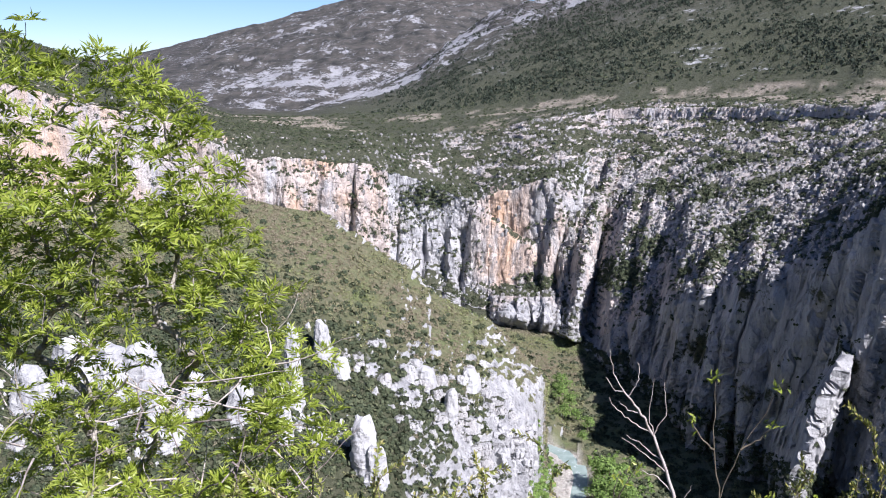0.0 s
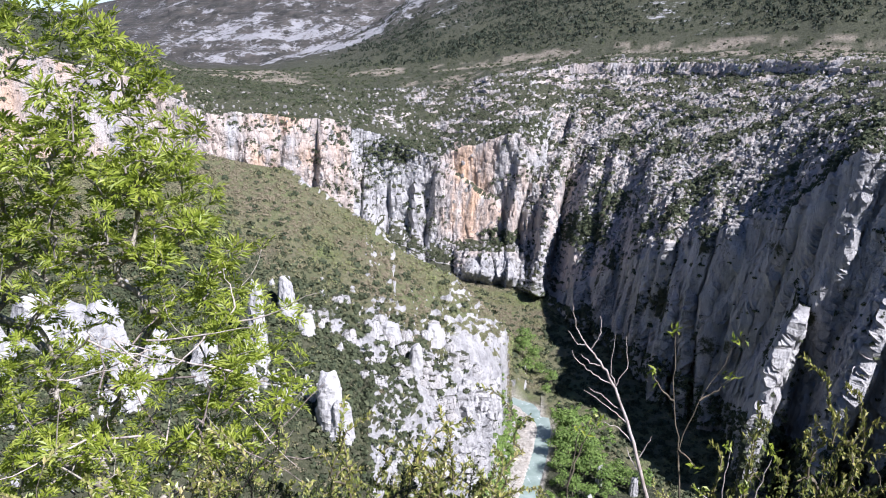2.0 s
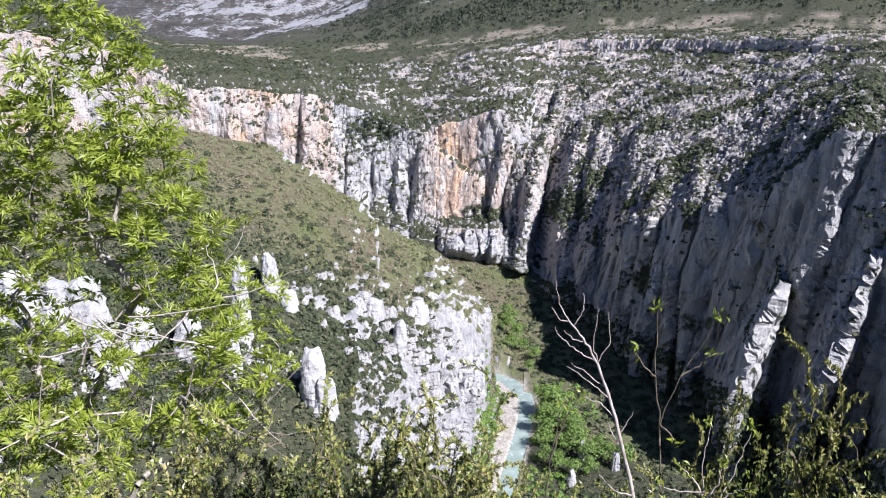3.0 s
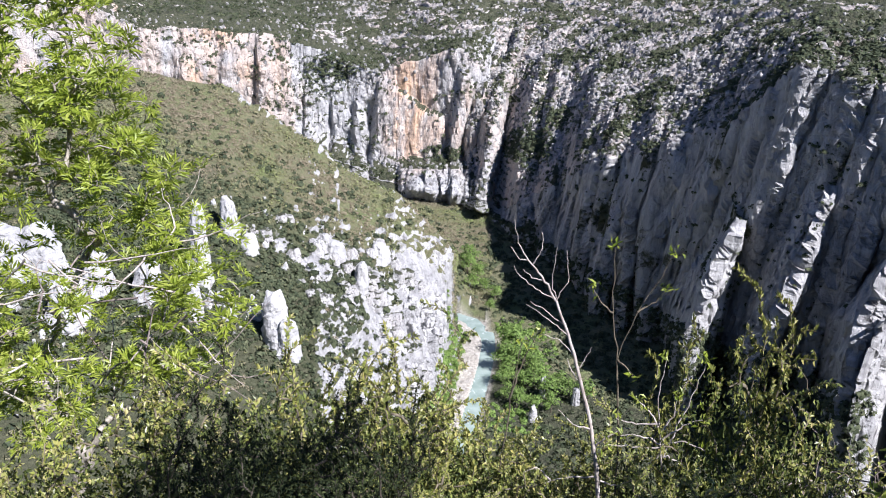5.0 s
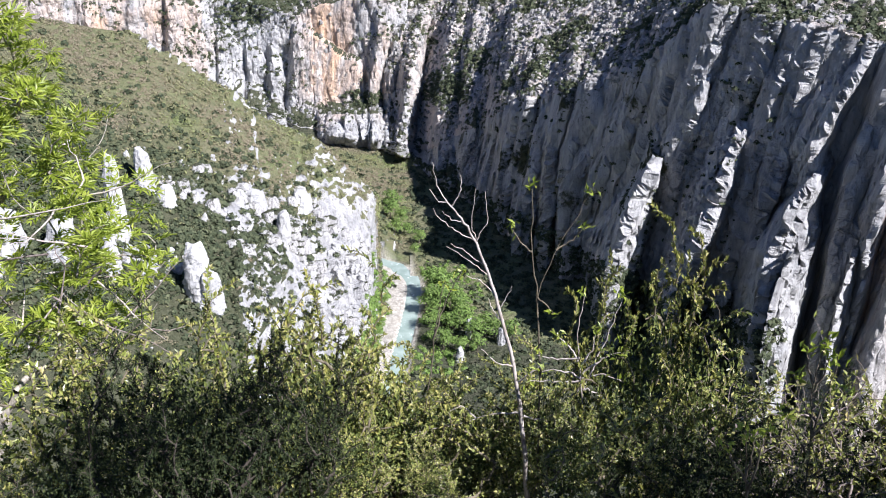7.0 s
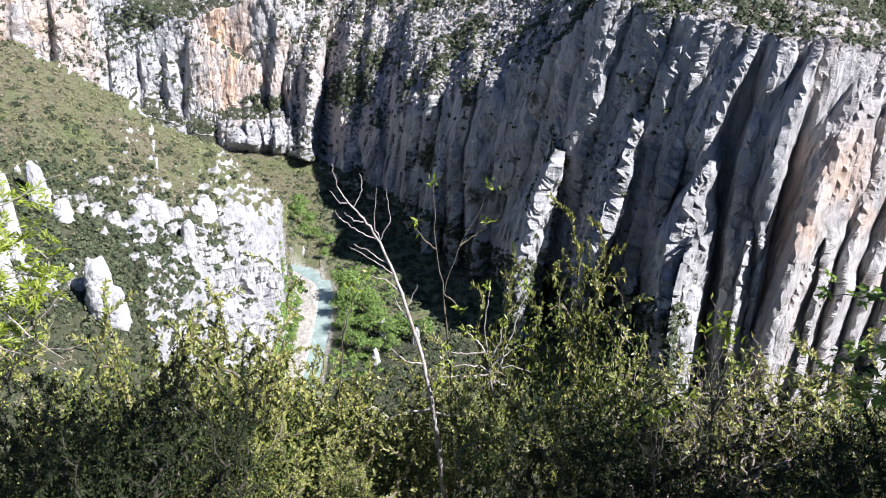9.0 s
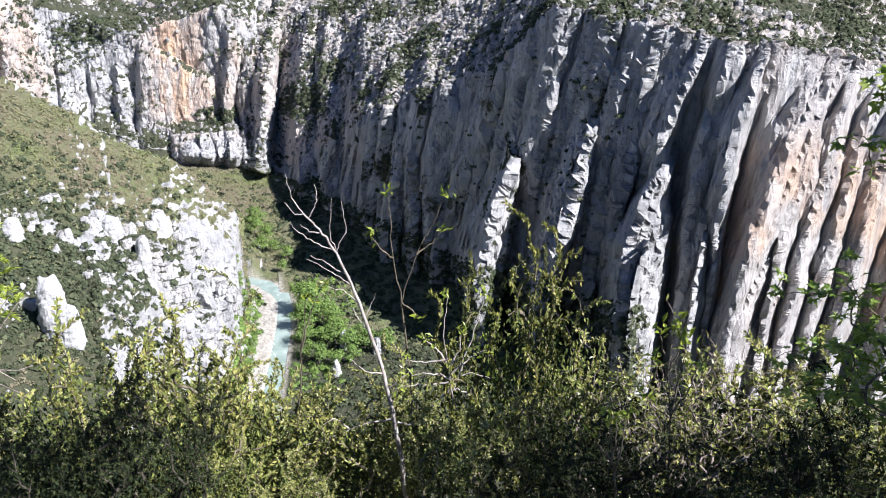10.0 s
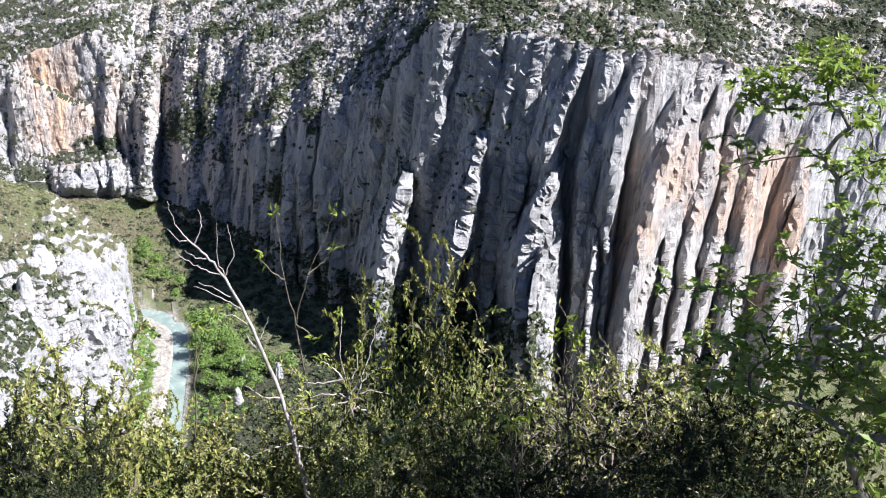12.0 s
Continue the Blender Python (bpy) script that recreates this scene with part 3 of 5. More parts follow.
        fit_in = np.clip(1.5 / (np.linalg.norm(dv, axis=2) + .01), 0, 1) ** 1.5
        smooth_wall = 1 - .5 * np.where(SEG == 3, step(A, 31, 36), 0)
        P = P + N * (smooth_wall * steep * (2.6 * c1 + fit_in * (1.8 * c2 + .8 * c3)))[..., None]
    steepness = 1 - N[..., 2]
    Q = P.reshape(-1, 3)
    land = (D > 100) & (A < 62)
    patch = fbm_in(land & (D < 2500), P / 30 + 3, 4)
    wide = fbm_in(land, P / 120 + 8, 3)
    veg = 1 - step(steepness + .25 * patch, .16, .42)
    hillside = (SEG == 1) & (A < 8)
    veg = np.where((SEG == 3) & (A > 9), np.clip(.02 + .16 * (1 - step(A, 18, 28)) + 1.2 * patch, 0, .7) * (1 - step(A, 29, 33)), veg)
    wood = np.where(hillside, .15 + .85 * step(U + .1 * patch, .56, .76), np.where(SEG == 2, 1.0, 0.0))
    band = np.exp(-((U - .42) / .2) ** 2) * step(A, -40, -4)
    face = np.where(hillside, step(A + 1.2 * patch, 1.6, 4.2) * step(U, .12, .25) * (1 - step(U - .12 * patch, .74, .86)), 0)
    veg = np.where(hillside, np.clip(1.0 - 1.3 * band * step(patch + .35 * wide, .08, .4) - step(steepness, .3, .5) - .95 * face, 0, 1), veg)
    veg = np.where(SEG == 5, np.clip(.98 - .17 * step(A, -6, 0) + 1.0 * patch - .9 * step(steepness, .15, .35), 0, 1), veg)
    veg = np.where((SEG == 4) & (A > 9), np.clip(.56 + .12 * step(A, 23, 29) + 1.2 * patch - step(steepness, .25, .6) * .8, 0, 1), veg)
    veg = np.where(SEG == 7, np.clip(.94 + wide * .8 - step(steepness, .25, .45) - 1.2 * step(fbm_in(SEG == 7, P / 70 + 1, 4), .1, .3) * step(U, .45, .8), 0, 1), veg)
    veg = np.where(SEG >= 8, np.clip(.97 + 1.3 * fbm_in((SEG >= 8) & (SEG < 20), P / (75, 75, 45) + 2, 6) - step(steepness, .1, .35), 0, 1), veg)
    veg = np.where((SEG == 9) & (U < .4), np.clip(veg - .22 * step(fbm_in(SEG == 9, P / 220 + 6, 3), -.1, .2), 0, 1), veg)
    veg = np.where((SEG == 7) & (A < 9) & (A > -9), np.clip(veg - .5 * step(U, .45, .75) * step(wide, -.15, .15), 0, 1), veg)
    up = np.degrees(np.arctan2(P[..., 2] - 1.6, D))
    sky_el = np.interp(A, [k[0] for k in SKYLINE], [k[2] for k in SKYLINE])
    scars = fbm_in((SEG >= 8) & (SEG < 20), P / (110, 110, 25) + 4, 5)
    pale = np.exp(-((up - sky_el + .75) / .35) ** 2) * step(A, -20, -15) * (1 - step(A, -8, -5)) + step(A, -15, -11) * (1 - step(A, -3, 2)) * step(up, -4.4, -3.6) * (1 - step(up, -1.2, -.3))
    veg = np.where(SEG >= 8, np.clip(veg - pale * .55 * step(scars, -.15, .3), 0, 1), veg)
    veg = np.where((SEG == 20) | (SEG == 21) | (SEG == 0), 1, veg)
    veg = np.where((block > 6) & (up < -14.9), np.minimum(veg, .2), veg)
    bare = np.where((SEG == 6) | ((SEG == 5) & (U > .9)) | ((SEG == 7) & (U < .03)), step(wide + patch, .0, .3), 0)
    bare = np.where((SEG == 20) | (SEG == 21), .6, bare)
    warm = np.where((SEG == 4) & (A < 9), .5 * step(wide + .5 * patch, -.1, .3) + .35 * (A < -3.5) + .8 * alcove, 0) + np.where((SEG == 3) & (A > 38.5) & (A < 50), (.1 + .55 * step(wide + patch, -.1, .3)) * (1 - .8 * step(up, -17, -13)), 0) + np.where((SEG == 5) | ((SEG == 4) & (A > 9)), .3, 0)
    gravel = np.where(low, 1 - step(rd, np.where(side < 0, 11, 4), np.where(side < 0, 14, 7)), 0)
    idx = np.arange(m * n).reshape(m, n)
    nxt = np.roll(idx, -1, axis=1)
    # finer where the cliffs stand in the open, coarser where the land is hidden or far
    row_of = np.array([int(v) for v in SEG[:, 0]])
    coarse = {20: (1, 1, 1, 1, 1), 21: (1, 1, 1, 1, 2), 0: (1, 1, 2, 2, 4), 1: (2, 1, 4, 10, 10), 2: (5, 1, 4, 8, 8), 3: (10, 2, 1, 1, 10), 4: (5, 1, 1, 1, 10), 5: (5, 1, 1, 2, 10), 6: (2, 1, 1, 2, 11), 7: (5, 1, 1, 5, 5), 8: (2, 1, 2, 7, 7), 9: (5, 1, 1, 5, 5), 10: (1, 1, 2, 3, 3)}
    limits = [0] + [int(np.searchsorted(az, v)) for v in (-14, 9, 29, 62)] + [n]
    quads = []
    for code, strides in coarse.items():
        rows = np.where(row_of == code)[0]
        for b in range(5):
            r = np.append(rows[::strides[b]], rows[-1] + 1)
            c = np.arange(limits[b], limits[b + 1])
            lo, hi = r[:-1, None], r[1:, None]
            quads.append(np.stack((idx[lo, c], idx[hi, c], nxt[hi, c], nxt[lo, c]), 2).reshape(-1, 4))
    faces = np.concatenate(quads)
    me = mesh_of("ground", Q, faces, GROUND)
    me.polygons.foreach_set("use_smooth", ~((steepness > .2) & (D > 100)).ravel()[faces[:, 0]])
    for name, v in (("veg", veg * 0.999), ("wood", wood), ("bare", bare), ("warm", np.clip(warm, 0, 1)), ("gravel", gravel), ("high", step(D, 1150, 1900))):
        me.attributes.new(name, "FLOAT", "POINT").data.foreach_set("value", np.ascontiguousarray(v, np.float32).ravel())
    ground = tagged(new("ground", me), "pale limestone gorge with scrub, woods and cliffs reaching the mountains", "ground", kind="structure")
    return dict(ob=ground, P=P, N=N, A=A, D=D, U=U, SEG=SEG, veg=veg, rd=rd, steep=steepness, patch=patch, wide=wide, side=side, clear=np.clip(1 - 1.3 * alcove - (block > 6) * (up < -14.9) * .9, 0, 1))


LAND = build_land()


def build_river():
    c = RIVER_LINE
    t = np.gradient(c, axis=0)
    t /= np.linalg.norm(t, axis=1)[:, None]
    nrm = np.stack((-t[:, 1], t[:, 0]), 1)
    offs = np.linspace(-8, 8, 9)
    v = np.concatenate([np.concatenate((c + nrm * o, np.full((len(c), 1), FLOOR - .55)), 1) for o in offs])
    k = len(c)
    f = [(j * k + i, j * k + i + 1, (j + 1) * k + i + 1, (j + 1) * k + i) for j in range(8) for i in range(k - 1)]
    tagged(new("river", mesh_of("river", v, f, WATER)), "shallow turquoise river between pale gravel banks", "river", kind="structure")


build_river()


# ---------------------------------------------------------------- scrub and woods
def tuft(count, seed, flat=.8, leaf=.42):
    """A feathery clump about one metre across: small leaf sprays set in a lumpy dome."""
    r = np.random.RandomState(seed)
    p = r.normal(size=(count, 3))
    p /= np.linalg.norm(p, axis=1)[:, None]
    p[:, 2] = np.abs(p[:, 2]) * flat
    p *= (.30 + .22 * r.rand(count))[:, None]
    nrm = p + r.normal(size=p.shape) * .12 + (0, 0, .1)
    nrm /= np.linalg.norm(nrm, axis=1)[:, None]
    a = np.cross(nrm, r.normal(size=p.shape))
    a /= np.linalg.norm(a, axis=1)[:, None]
    b = np.cross(nrm, a)
    s = leaf * (.6 + .7 * r.rand(count))[:, None] * .5
    tri = np.stack((p + a * s, p - a * s * .5 + b * s * .9, p - a * s * .5 - b * s * .9), 1)
    return tri.reshape(-1, 3)


def stone(count, seed, *rest):
    """A broken block about one metre across, as loose triangles' corners."""
    r = np.random.RandomState(seed)
    ang = np.arange(6) * math.pi / 3 + r.rand(6) * .5
    ring = lambda rad, z: np.stack((np.cos(ang) * rad * (.7 + .5 * r.rand(6)), np.sin(ang) * rad * (.7 + .5 * r.rand(6)), z + .14 * r.randn(6)), 1)
    a, b, top = ring(.5, -.2), ring(.42, .32), np.array((.1 * r.randn(), .1 * r.randn(), .55))
    out = []
    for k in range(6):
        n = (k + 1) % 6
        out += [a[k], a[n], b[n], a[k], b[n], b[k], b[k], b[n], top]
    return np.array(out)


def scatter(name, mat, weight, count, size, tris, label, category, seed, lift=0.0, tall=1.0, leaf=.42, shape=tuft):
    """Many clumps on the land where weight is high, as one object."""
    r = np.random.RandomState(seed)
    P = LAND["P"]
    a = np.linalg.norm(np.cross(P[1:, :-1] - P[:-1, :-1], P[:-1, 1:] - P[:-1, :-1]), axis=2)
    w = (a * weight[:-1, :-1] * (LAND["A"][:-1, :-1] < 59) * (LAND["A"][:-1, :-1] > -29)).ravel()
    pick = r.choice(len(w), count, p=w / w.sum())
    i, j = np.divmod(pick, P.shape[1] - 1)
    u, v = r.rand(count, 1), r.rand(count, 1)
    base = P[i, j] * (1 - u) * (1 - v) + P[i + 1, j] * u * (1 - v) + P[i, j + 1] * (1 - u) * v + P[i + 1, j + 1] * u * v
    kinds = [shape(tris, seed * 10 + k, .8, leaf) for k in range(8)]
    s = size[0] + (size[1] - size[0]) * r.rand(count) ** 1.8
    out = np.empty((count, tris * 3, 3), np.float32)
    ang = r.rand(count) * 6.283
    kk = r.randint(0, 8, count)
    for k in range(8):
        sel = np.where(kk == k)[0]
        c, sn = np.cos(ang[sel])[:, None], np.sin(ang[sel])[:, None]
        t = kinds[k]
        x, y, z = t[:, 0], t[:, 1], t[:, 2]
        sc = s[sel][:, None]
        out[sel, :, 0] = base[sel, 0:1] + sc * (c * x - sn * y)
        out[sel, :, 1] = base[sel, 1:2] + sc * (sn * x + c * y)
        out[sel, :, 2] = base[sel, 2:3] + sc * (z * tall + lift)
    v = out.reshape(-1, 3)
    f = np.arange(len(v)).reshape(-1, 3)
    tagged(new(name, mesh_of(name, v, f, mat, False)), label, category, kind="stuff")


SEG, AZ, UU, VEG = LAND["SEG"], LAND["A"], LAND["U"], LAND["veg"]
dry = step(LAND["rd"], 13, 18)
hill = (SEG == 1) & (AZ < 8)
gap = step(LAND["patch"], -.25, .2)
scatter("oak_wood", WOOD, (np.where(hill & (UU > .12), VEG ** 3, 0) * (.12 + .88 * step(UU + .1 * LAND["patch"], .56, .74)) * (AZ < 7.2) + np.where((SEG == 2) & (AZ > -6) & (AZ < 9.3), .8, 0)) * dry, 13500, (1.7, 4.0), 26, "budding brown-green oak wood on the hillside", "wood", 1, leaf=.25)
scatter("evergreen_scrub", SCRUB, np.where(hill & (UU > .12), .05 + np.exp(-((UU - .46) / .22) ** 2), 0) * dry * VEG * (1 - .7 * step(AZ, 2.5, 4.5)) * (AZ < 7.2), 6000, (1.6, 4.5), 30, "dark evergreen scrub among white rocks", "scrub", 2)
scatter("cliff_scrub", SCRUB, np.where((SEG == 4) & (AZ > 8), (.12 + .2 * step(AZ, 24, 30) + step(LAND["patch"], -.05, .3)) * (LAND["steep"] < .55 + .2 * (AZ > 26)), 0) + np.where((SEG == 4) & (AZ <= 8), .05 * LAND["clear"] + (.5 + .5 * (AZ > -6)) * (LAND["patch"] > .08) * (LAND["steep"] < .92) * LAND["clear"], 0), 11500, (1.2, 5.0), 18, "dark evergreen bushes clinging to the pale cliffs", "scrub", 3)
EL = np.degrees(np.arctan2(LAND["P"][..., 2] - 1.6, LAND["D"]))
thicket = np.exp(-((AZ - 11.6) / 1.5) ** 2 - ((EL + 13.4) / 1.1) ** 2) + np.exp(-((AZ - 6) / 1.2) ** 2 - ((EL + 14.0) / .45) ** 2) + np.exp(-((AZ + 1.2) / 1.6) ** 2 - ((EL + 8.6) / .7) ** 2)
scatter("cliff_thicket", SCRUB, np.where((SEG == 3) | (SEG == 4), thicket * (thicket > .25), 0), 900, (2.5, 6.0), 36, "dense dark green thicket on a ledge of the cliffs", "scrub", 14, leaf=.34)
scatter("plateau_scrub", SCRUB, np.where(SEG == 5, .4 + gap, 0) + np.where(SEG == 6, .6, 0) + np.where((SEG == 7) & (UU < .12), .3, 0), 13000, (1.5, 5.5), 14, "scattered dark scrub on stony terraces", "scrub", 4)
scatter("pine_wood", PINE, np.where((SEG == 7) & (UU > .02), VEG * step(UU, .02, .08) * (1 - step(UU, .3, .7) * .7) * step(AZ, -6, 3) * (.25 + step(LAND["wide"], -.25, .15)), 0), 22000, (3.5, 8), 10, "dark pine wood on the mountain slope", "wood", 5, tall=1.5)
scatter("valley_scrub", SCRUB, np.where(((SEG == 1) & (AZ > 7.9) | (SEG == 2) | (SEG == 3) & (UU < .2)) & (AZ > -6) & (AZ < 34), 1.0, 0) * step(LAND["rd"], 8, 12) * (1 + 2 * (AZ > 9)), 6000, (2.2, 5.5), 22, "dark bushes and trees on the valley floor", "scrub", 6)
bank = np.where((LAND["D"] > 330) & (LAND["D"] < 445) & (LAND["P"][..., 2] < FLOOR + 7), 1.0, 0)
scatter("bank_scrub", RIVERSIDE, bank * np.where((LAND["side"] < 0) & (LAND["rd"] > 11) & (LAND["rd"] < 21), 1.6, 0) + bank * np.where((LAND["side"] > 0) & (LAND["rd"] > 6) & (LAND["rd"] < 34), .6, 0), 520, (2, 5), 60, "bright green bushes along the river banks", "bushes", 7, leaf=.3)
scatter("wall_scrub", SCRUB, np.where((SEG == 3) & (AZ > 10) & (UU > .15), .04 + step(LAND["patch"], .0, .3), 0) * (1 - step(AZ, 28, 33)), 800, (1.2, 4.0), 26, "dark evergreen bushes on ledges of the shaded wall", "scrub", 12)
stony = np.where((SEG == 4) & (AZ > 7), .15 + .6 * step(LAND["patch"], .25, -.2), 0) + np.where(SEG == 5, (.09 + .4 * step(LAND["patch"], .1, -.3)) * step(AZ, -8, 0), 0) + np.where((SEG == 4) & (AZ <= 7), .15, 0)
scatter("limestone_blocks", BLOCKS, stony * (LAND["steep"] < .75) * (1 - .75 * step(AZ, 22, 28)), 6500, (1.0, 4.0), 18, "pale broken limestone blocks strewn over the terraces", "rocks", 8, tall=1.2, shape=stone)
scatter("hillside_stones", ROCK, np.where(hill & (UU > .15) & (UU < .75), np.exp(-((UU - .42) / .16) ** 2) * step(LAND["patch"], -.1, .3), 0) * (AZ < 7), 700, (.8, 3.2), 18, "small white stones among the hillside scrub", "rocks", 9, tall=1.3, shape=stone)


# ---------------------------------------------------------------- rocks and riverside trees
def unit(v):
    return v / (np.linalg.norm(v, axis=-1, keepdims=True) + 1e-9)


def ground_point(az, el=None, d=None):
    """The land's surface at a bearing: at a distance, or where it first rises to a height angle beyond 120 m."""
    j = int(np.argmin(np.abs(LAND["A"][0] - az)))
    col = LAND["P"][:, j]
    r = np.hypot(col[:, 0], col[:, 1])
    if d is None:
        e = np.degrees(np.arctan2(col[:, 2] - 1.6, r))
        return col[np.where((r > 150) & (e >= el))[0][0]]
    return col[np.argmin(np.abs(r - d))]


def part(name, verts, faces, mat, parent, label="", smooth=True):
    ob = new(name, mesh_of(name, verts, faces, mat, smooth))
    ob.parent = parent
    return tagged(ob, label)


def spire(height, width, seed, sharp=1.0):
    """A weathered rock spire: a leaning, fluted column with a broken top, its foot sunk in the slope."""
    r = np.random.RandomState(seed)
    nu, nv = 28, 30
    u, v = np.meshgrid(np.arange(nu) * 2 * math.pi / nu, np.linspace(0, 1, nv))
    rad = width * .5 * (1.1 - .55 * v ** 1.2 * sharp) * np.clip((1.04 - v) / .16, .05, 1) ** .45
    rad[-1] = 0
    p = np.stack((rad * np.cos(u) * (1 + .2 * r.rand()), rad * np.sin(u), v * height * 1.35 - .35 * height), 2)
    q = p.reshape(-1, 3) / width
    k = fbm(q * (2.4, 2.4, .8) + seed * 3.1, 6, True).reshape(p.shape[:2])
    k = .5 * k + .5 * np.round(k * 3) / 3
    p[..., :2] *= (.92 + .5 * k)[..., None]
    p[..., 2] += height * .32 * fbm(q * (1.7, 1.7, 0) + seed, 3).reshape(p.shape[:2]) * v
    p[..., 0] += (r.rand() - .5) * .3 * width * v
    idx = np.arange(nu * nv).reshape(nv, nu)
    f = np.stack((idx[:-1], np.roll(idx, -1, 1)[:-1], np.roll(idx, -1, 1)[1:], idx[1:]), 2).reshape(-1, 4)
    return p.reshape(-1, 3), f


# bearing, height angle of foot and top, width in degrees
PINNACLES = ((-7.9, -18.6, -16.5, .9), (-9.8, -21.5, -16.7, 1.1), (-10.6, -23.6, -20.2, 1.1), (-5.3, -25.6, -22.5, 1.6), (-4.6, -26.4, -24.2, 1.3), (1.7, -20.5, -19.5, 1.2), (-1.5, -20.3, -19.4, 1.3),
             (.2, -22.4, -20.8, .9), (-6.8, -19.6, -18.7, 1.1), (-23, -18.5, -16.1, 2.4), (-21, -19, -16.8, 2.2), (-19.4, -19.6, -17, 2.4), (-18.2, -22.6, -20.4, 2.2), (-16.2, -21, -19, 1.8), (-25.5, -20, -17.6, 2.2), (-13.4, -22, -20, 1.6), (13.2, -28.8, -27.7, .5), (12.6, -30.4, -29.5, .6), (15.5, -29.2, -28.2, .5))
for k, (a, e0, e1, w) in enumerate(PINNACLES):
    g = ground_point(a, e0)
    dist = math.hypot(g[0], g[1])
    h = dist * (math.tan(radians(e1)) - math.tan(radians(e0)))
    v, f = spire(h, dist * radians(w), 40 + k, .8 + .3 * (k % 3) / 2)
    ob = new("rock_pinnacle", mesh_of("rock_pinnacle", v, f, ROCK, False))
    ob.matrix_world = pose(g[0], g[1], g[2], 0, 0, 50 * k)
    tagged(ob, "bleached white limestone pinnacle rising out of the wooded slope", "rock", "limestone pinnacles")



rs = np.random.RandomState(11)
outcrops = [mesh_of("rock_outcrop", *spire(1.0, 2.2, 70 + k, .75), CRAG, False) for k in range(6)]
w = np.where((LAND["SEG"] == 1) & (LAND["A"] < 6.8) & (LAND["A"] > -27) & (LAND["U"] > .2) & (LAND["U"] < .8), np.exp(-((LAND["U"] - .42) / .17) ** 2) * step(LAND["patch"] + .35 * LAND["wide"], .05, .4), 0) * LAND["D"]
# ribs of rock running down the slope: bearings and height angles of their ends
RIBS = (((-2.2, -19.3), (.2, -21.4), 13), ((.2, -21.4), (2.6, -25), 17), ((1.2, -19.5), (2.6, -21), 8), ((2.6, -21), (4.8, -22.6), 10), ((-8, -18.2), (-5.4, -19.3), 12), ((-4, -21.6), (-1, -24), 12), ((-1.5, -22.4), (1, -23), 9))
spots = []
for (a0, e0), (a1, e1), n in RIBS:
    for k in range(n):
        t = (k + rs.rand()) / n
        spots.append((ground_point(a0 + (a1 - a0) * t + .25 * rs.randn(), e0 + (e1 - e0) * t + .2 * rs.randn()), .8 + 1.7 * rs.rand() ** 1.5))
spots += [(LAND["P"].reshape(-1, 3)[n], .8 + 1.8 * rs.rand() ** 2) for n in rs.choice(w.size, 36, p=(w / w.sum()).ravel())]
for k, (g, s) in enumerate(spots):
    ob = new("rock_outcrop", outcrops[k % 6])
    ob.matrix_world = pose(g[0], g[1], g[2] - .2, 8 * rs.randn(), 8 * rs.randn(), 360 * rs.rand()) @ Matrix.Diagonal((s, s, s * (.8 + 1.1 * rs.rand()), 1))
    tagged(ob, "broken white limestone outcrop among dark scrub", "rock", "limestone outcrops")


def tube(points, radii, sides=6):
    """A tapered tube along points."""
    p = np.asarray(points, float)
    t = unit(np.gradient(p, axis=0))
    ref = np.array((.31, .87, .38))
    a = unit(np.cross(t, ref))
    b = np.cross(t, a)
    ang = np.arange(sides) * 2 * math.pi / sides
    ring = a[:, None] * np.cos(ang)[None, :, None] + b[:, None] * np.sin(ang)[None, :, None]
    v = (p[:, None] + ring * np.asarray(radii)[:, None, None]).reshape(-1, 3)
    i = np.arange(len(p) * sides).reshape(len(p), sides)
    f = np.stack((i[:-1], np.roll(i, -1, 1)[:-1], np.roll(i, -1, 1)[1:], i[1:]), 2).reshape(-1, 4)
    return v, f


def joined(pieces):
    v, f, n = [], [], 0
    for a, b in pieces:
        v.append(a)
        f.append(np.asarray(b) + n)
        n += len(a)
    return np.concatenate(v), np.concatenate(f)


def riverside_tree(seed):
    r = np.random.RandomState(seed)
    tree = new("riverside_tree")
    tagged(tree, "fresh green broadleaf tree beside the river", "tree", "riverside trees")
    v, f = tube([(0, 0, -.06), (.01, 0, .2), (.02, .01, .45), (0, .02, .75)], (.035, .028, .02, .008))
    part("trunk", v, f, BOX_BARK, tree)
    tris = []
    for k in range(9):
        c = np.array((r.randn() * .17, r.randn() * .17, .38 + .5 * r.rand()))
        tris.append(tuft(70, seed * 20 + k, 1.0, .15) * (.5 + .2 * r.rand()) + c)
    v = np.concatenate(tris)
    part("crown", v, np.arange(len(v)).reshape(-1, 3), RIVERSIDE, tree, smooth=False)
    return tree


kinds = [riverside_tree(200 + k) for k in range(3)]
places = [(7.9, 520, 13), (7.7, 505, 12), (8.4, 500, 10), (8.0, 480, 9), (8.9, 480, 8), (10.6, 410, 13), (11.2, 400, 15), (11.0, 385, 13), (10.2, 390, 11), (10.3, 372, 10), (11.8, 395, 12), (12.4, 385, 12), (12.9, 372, 12), (11.9, 370, 9), (10.6, 358, 8), (11.4, 352, 9), (13.4, 362, 11), (12.6, 350, 8), (6.95, 372, 6), (6.75, 362, 6), (6.6, 352, 6), (7.05, 384, 5), (6.3, 345, 6), (7.2, 396, 5), (14.2, 370, 10), (15.1, 365, 9), (16.3, 360, 10), (13.8, 350, 8), (9.6, 470, 9), (9.3, 455, 7)]
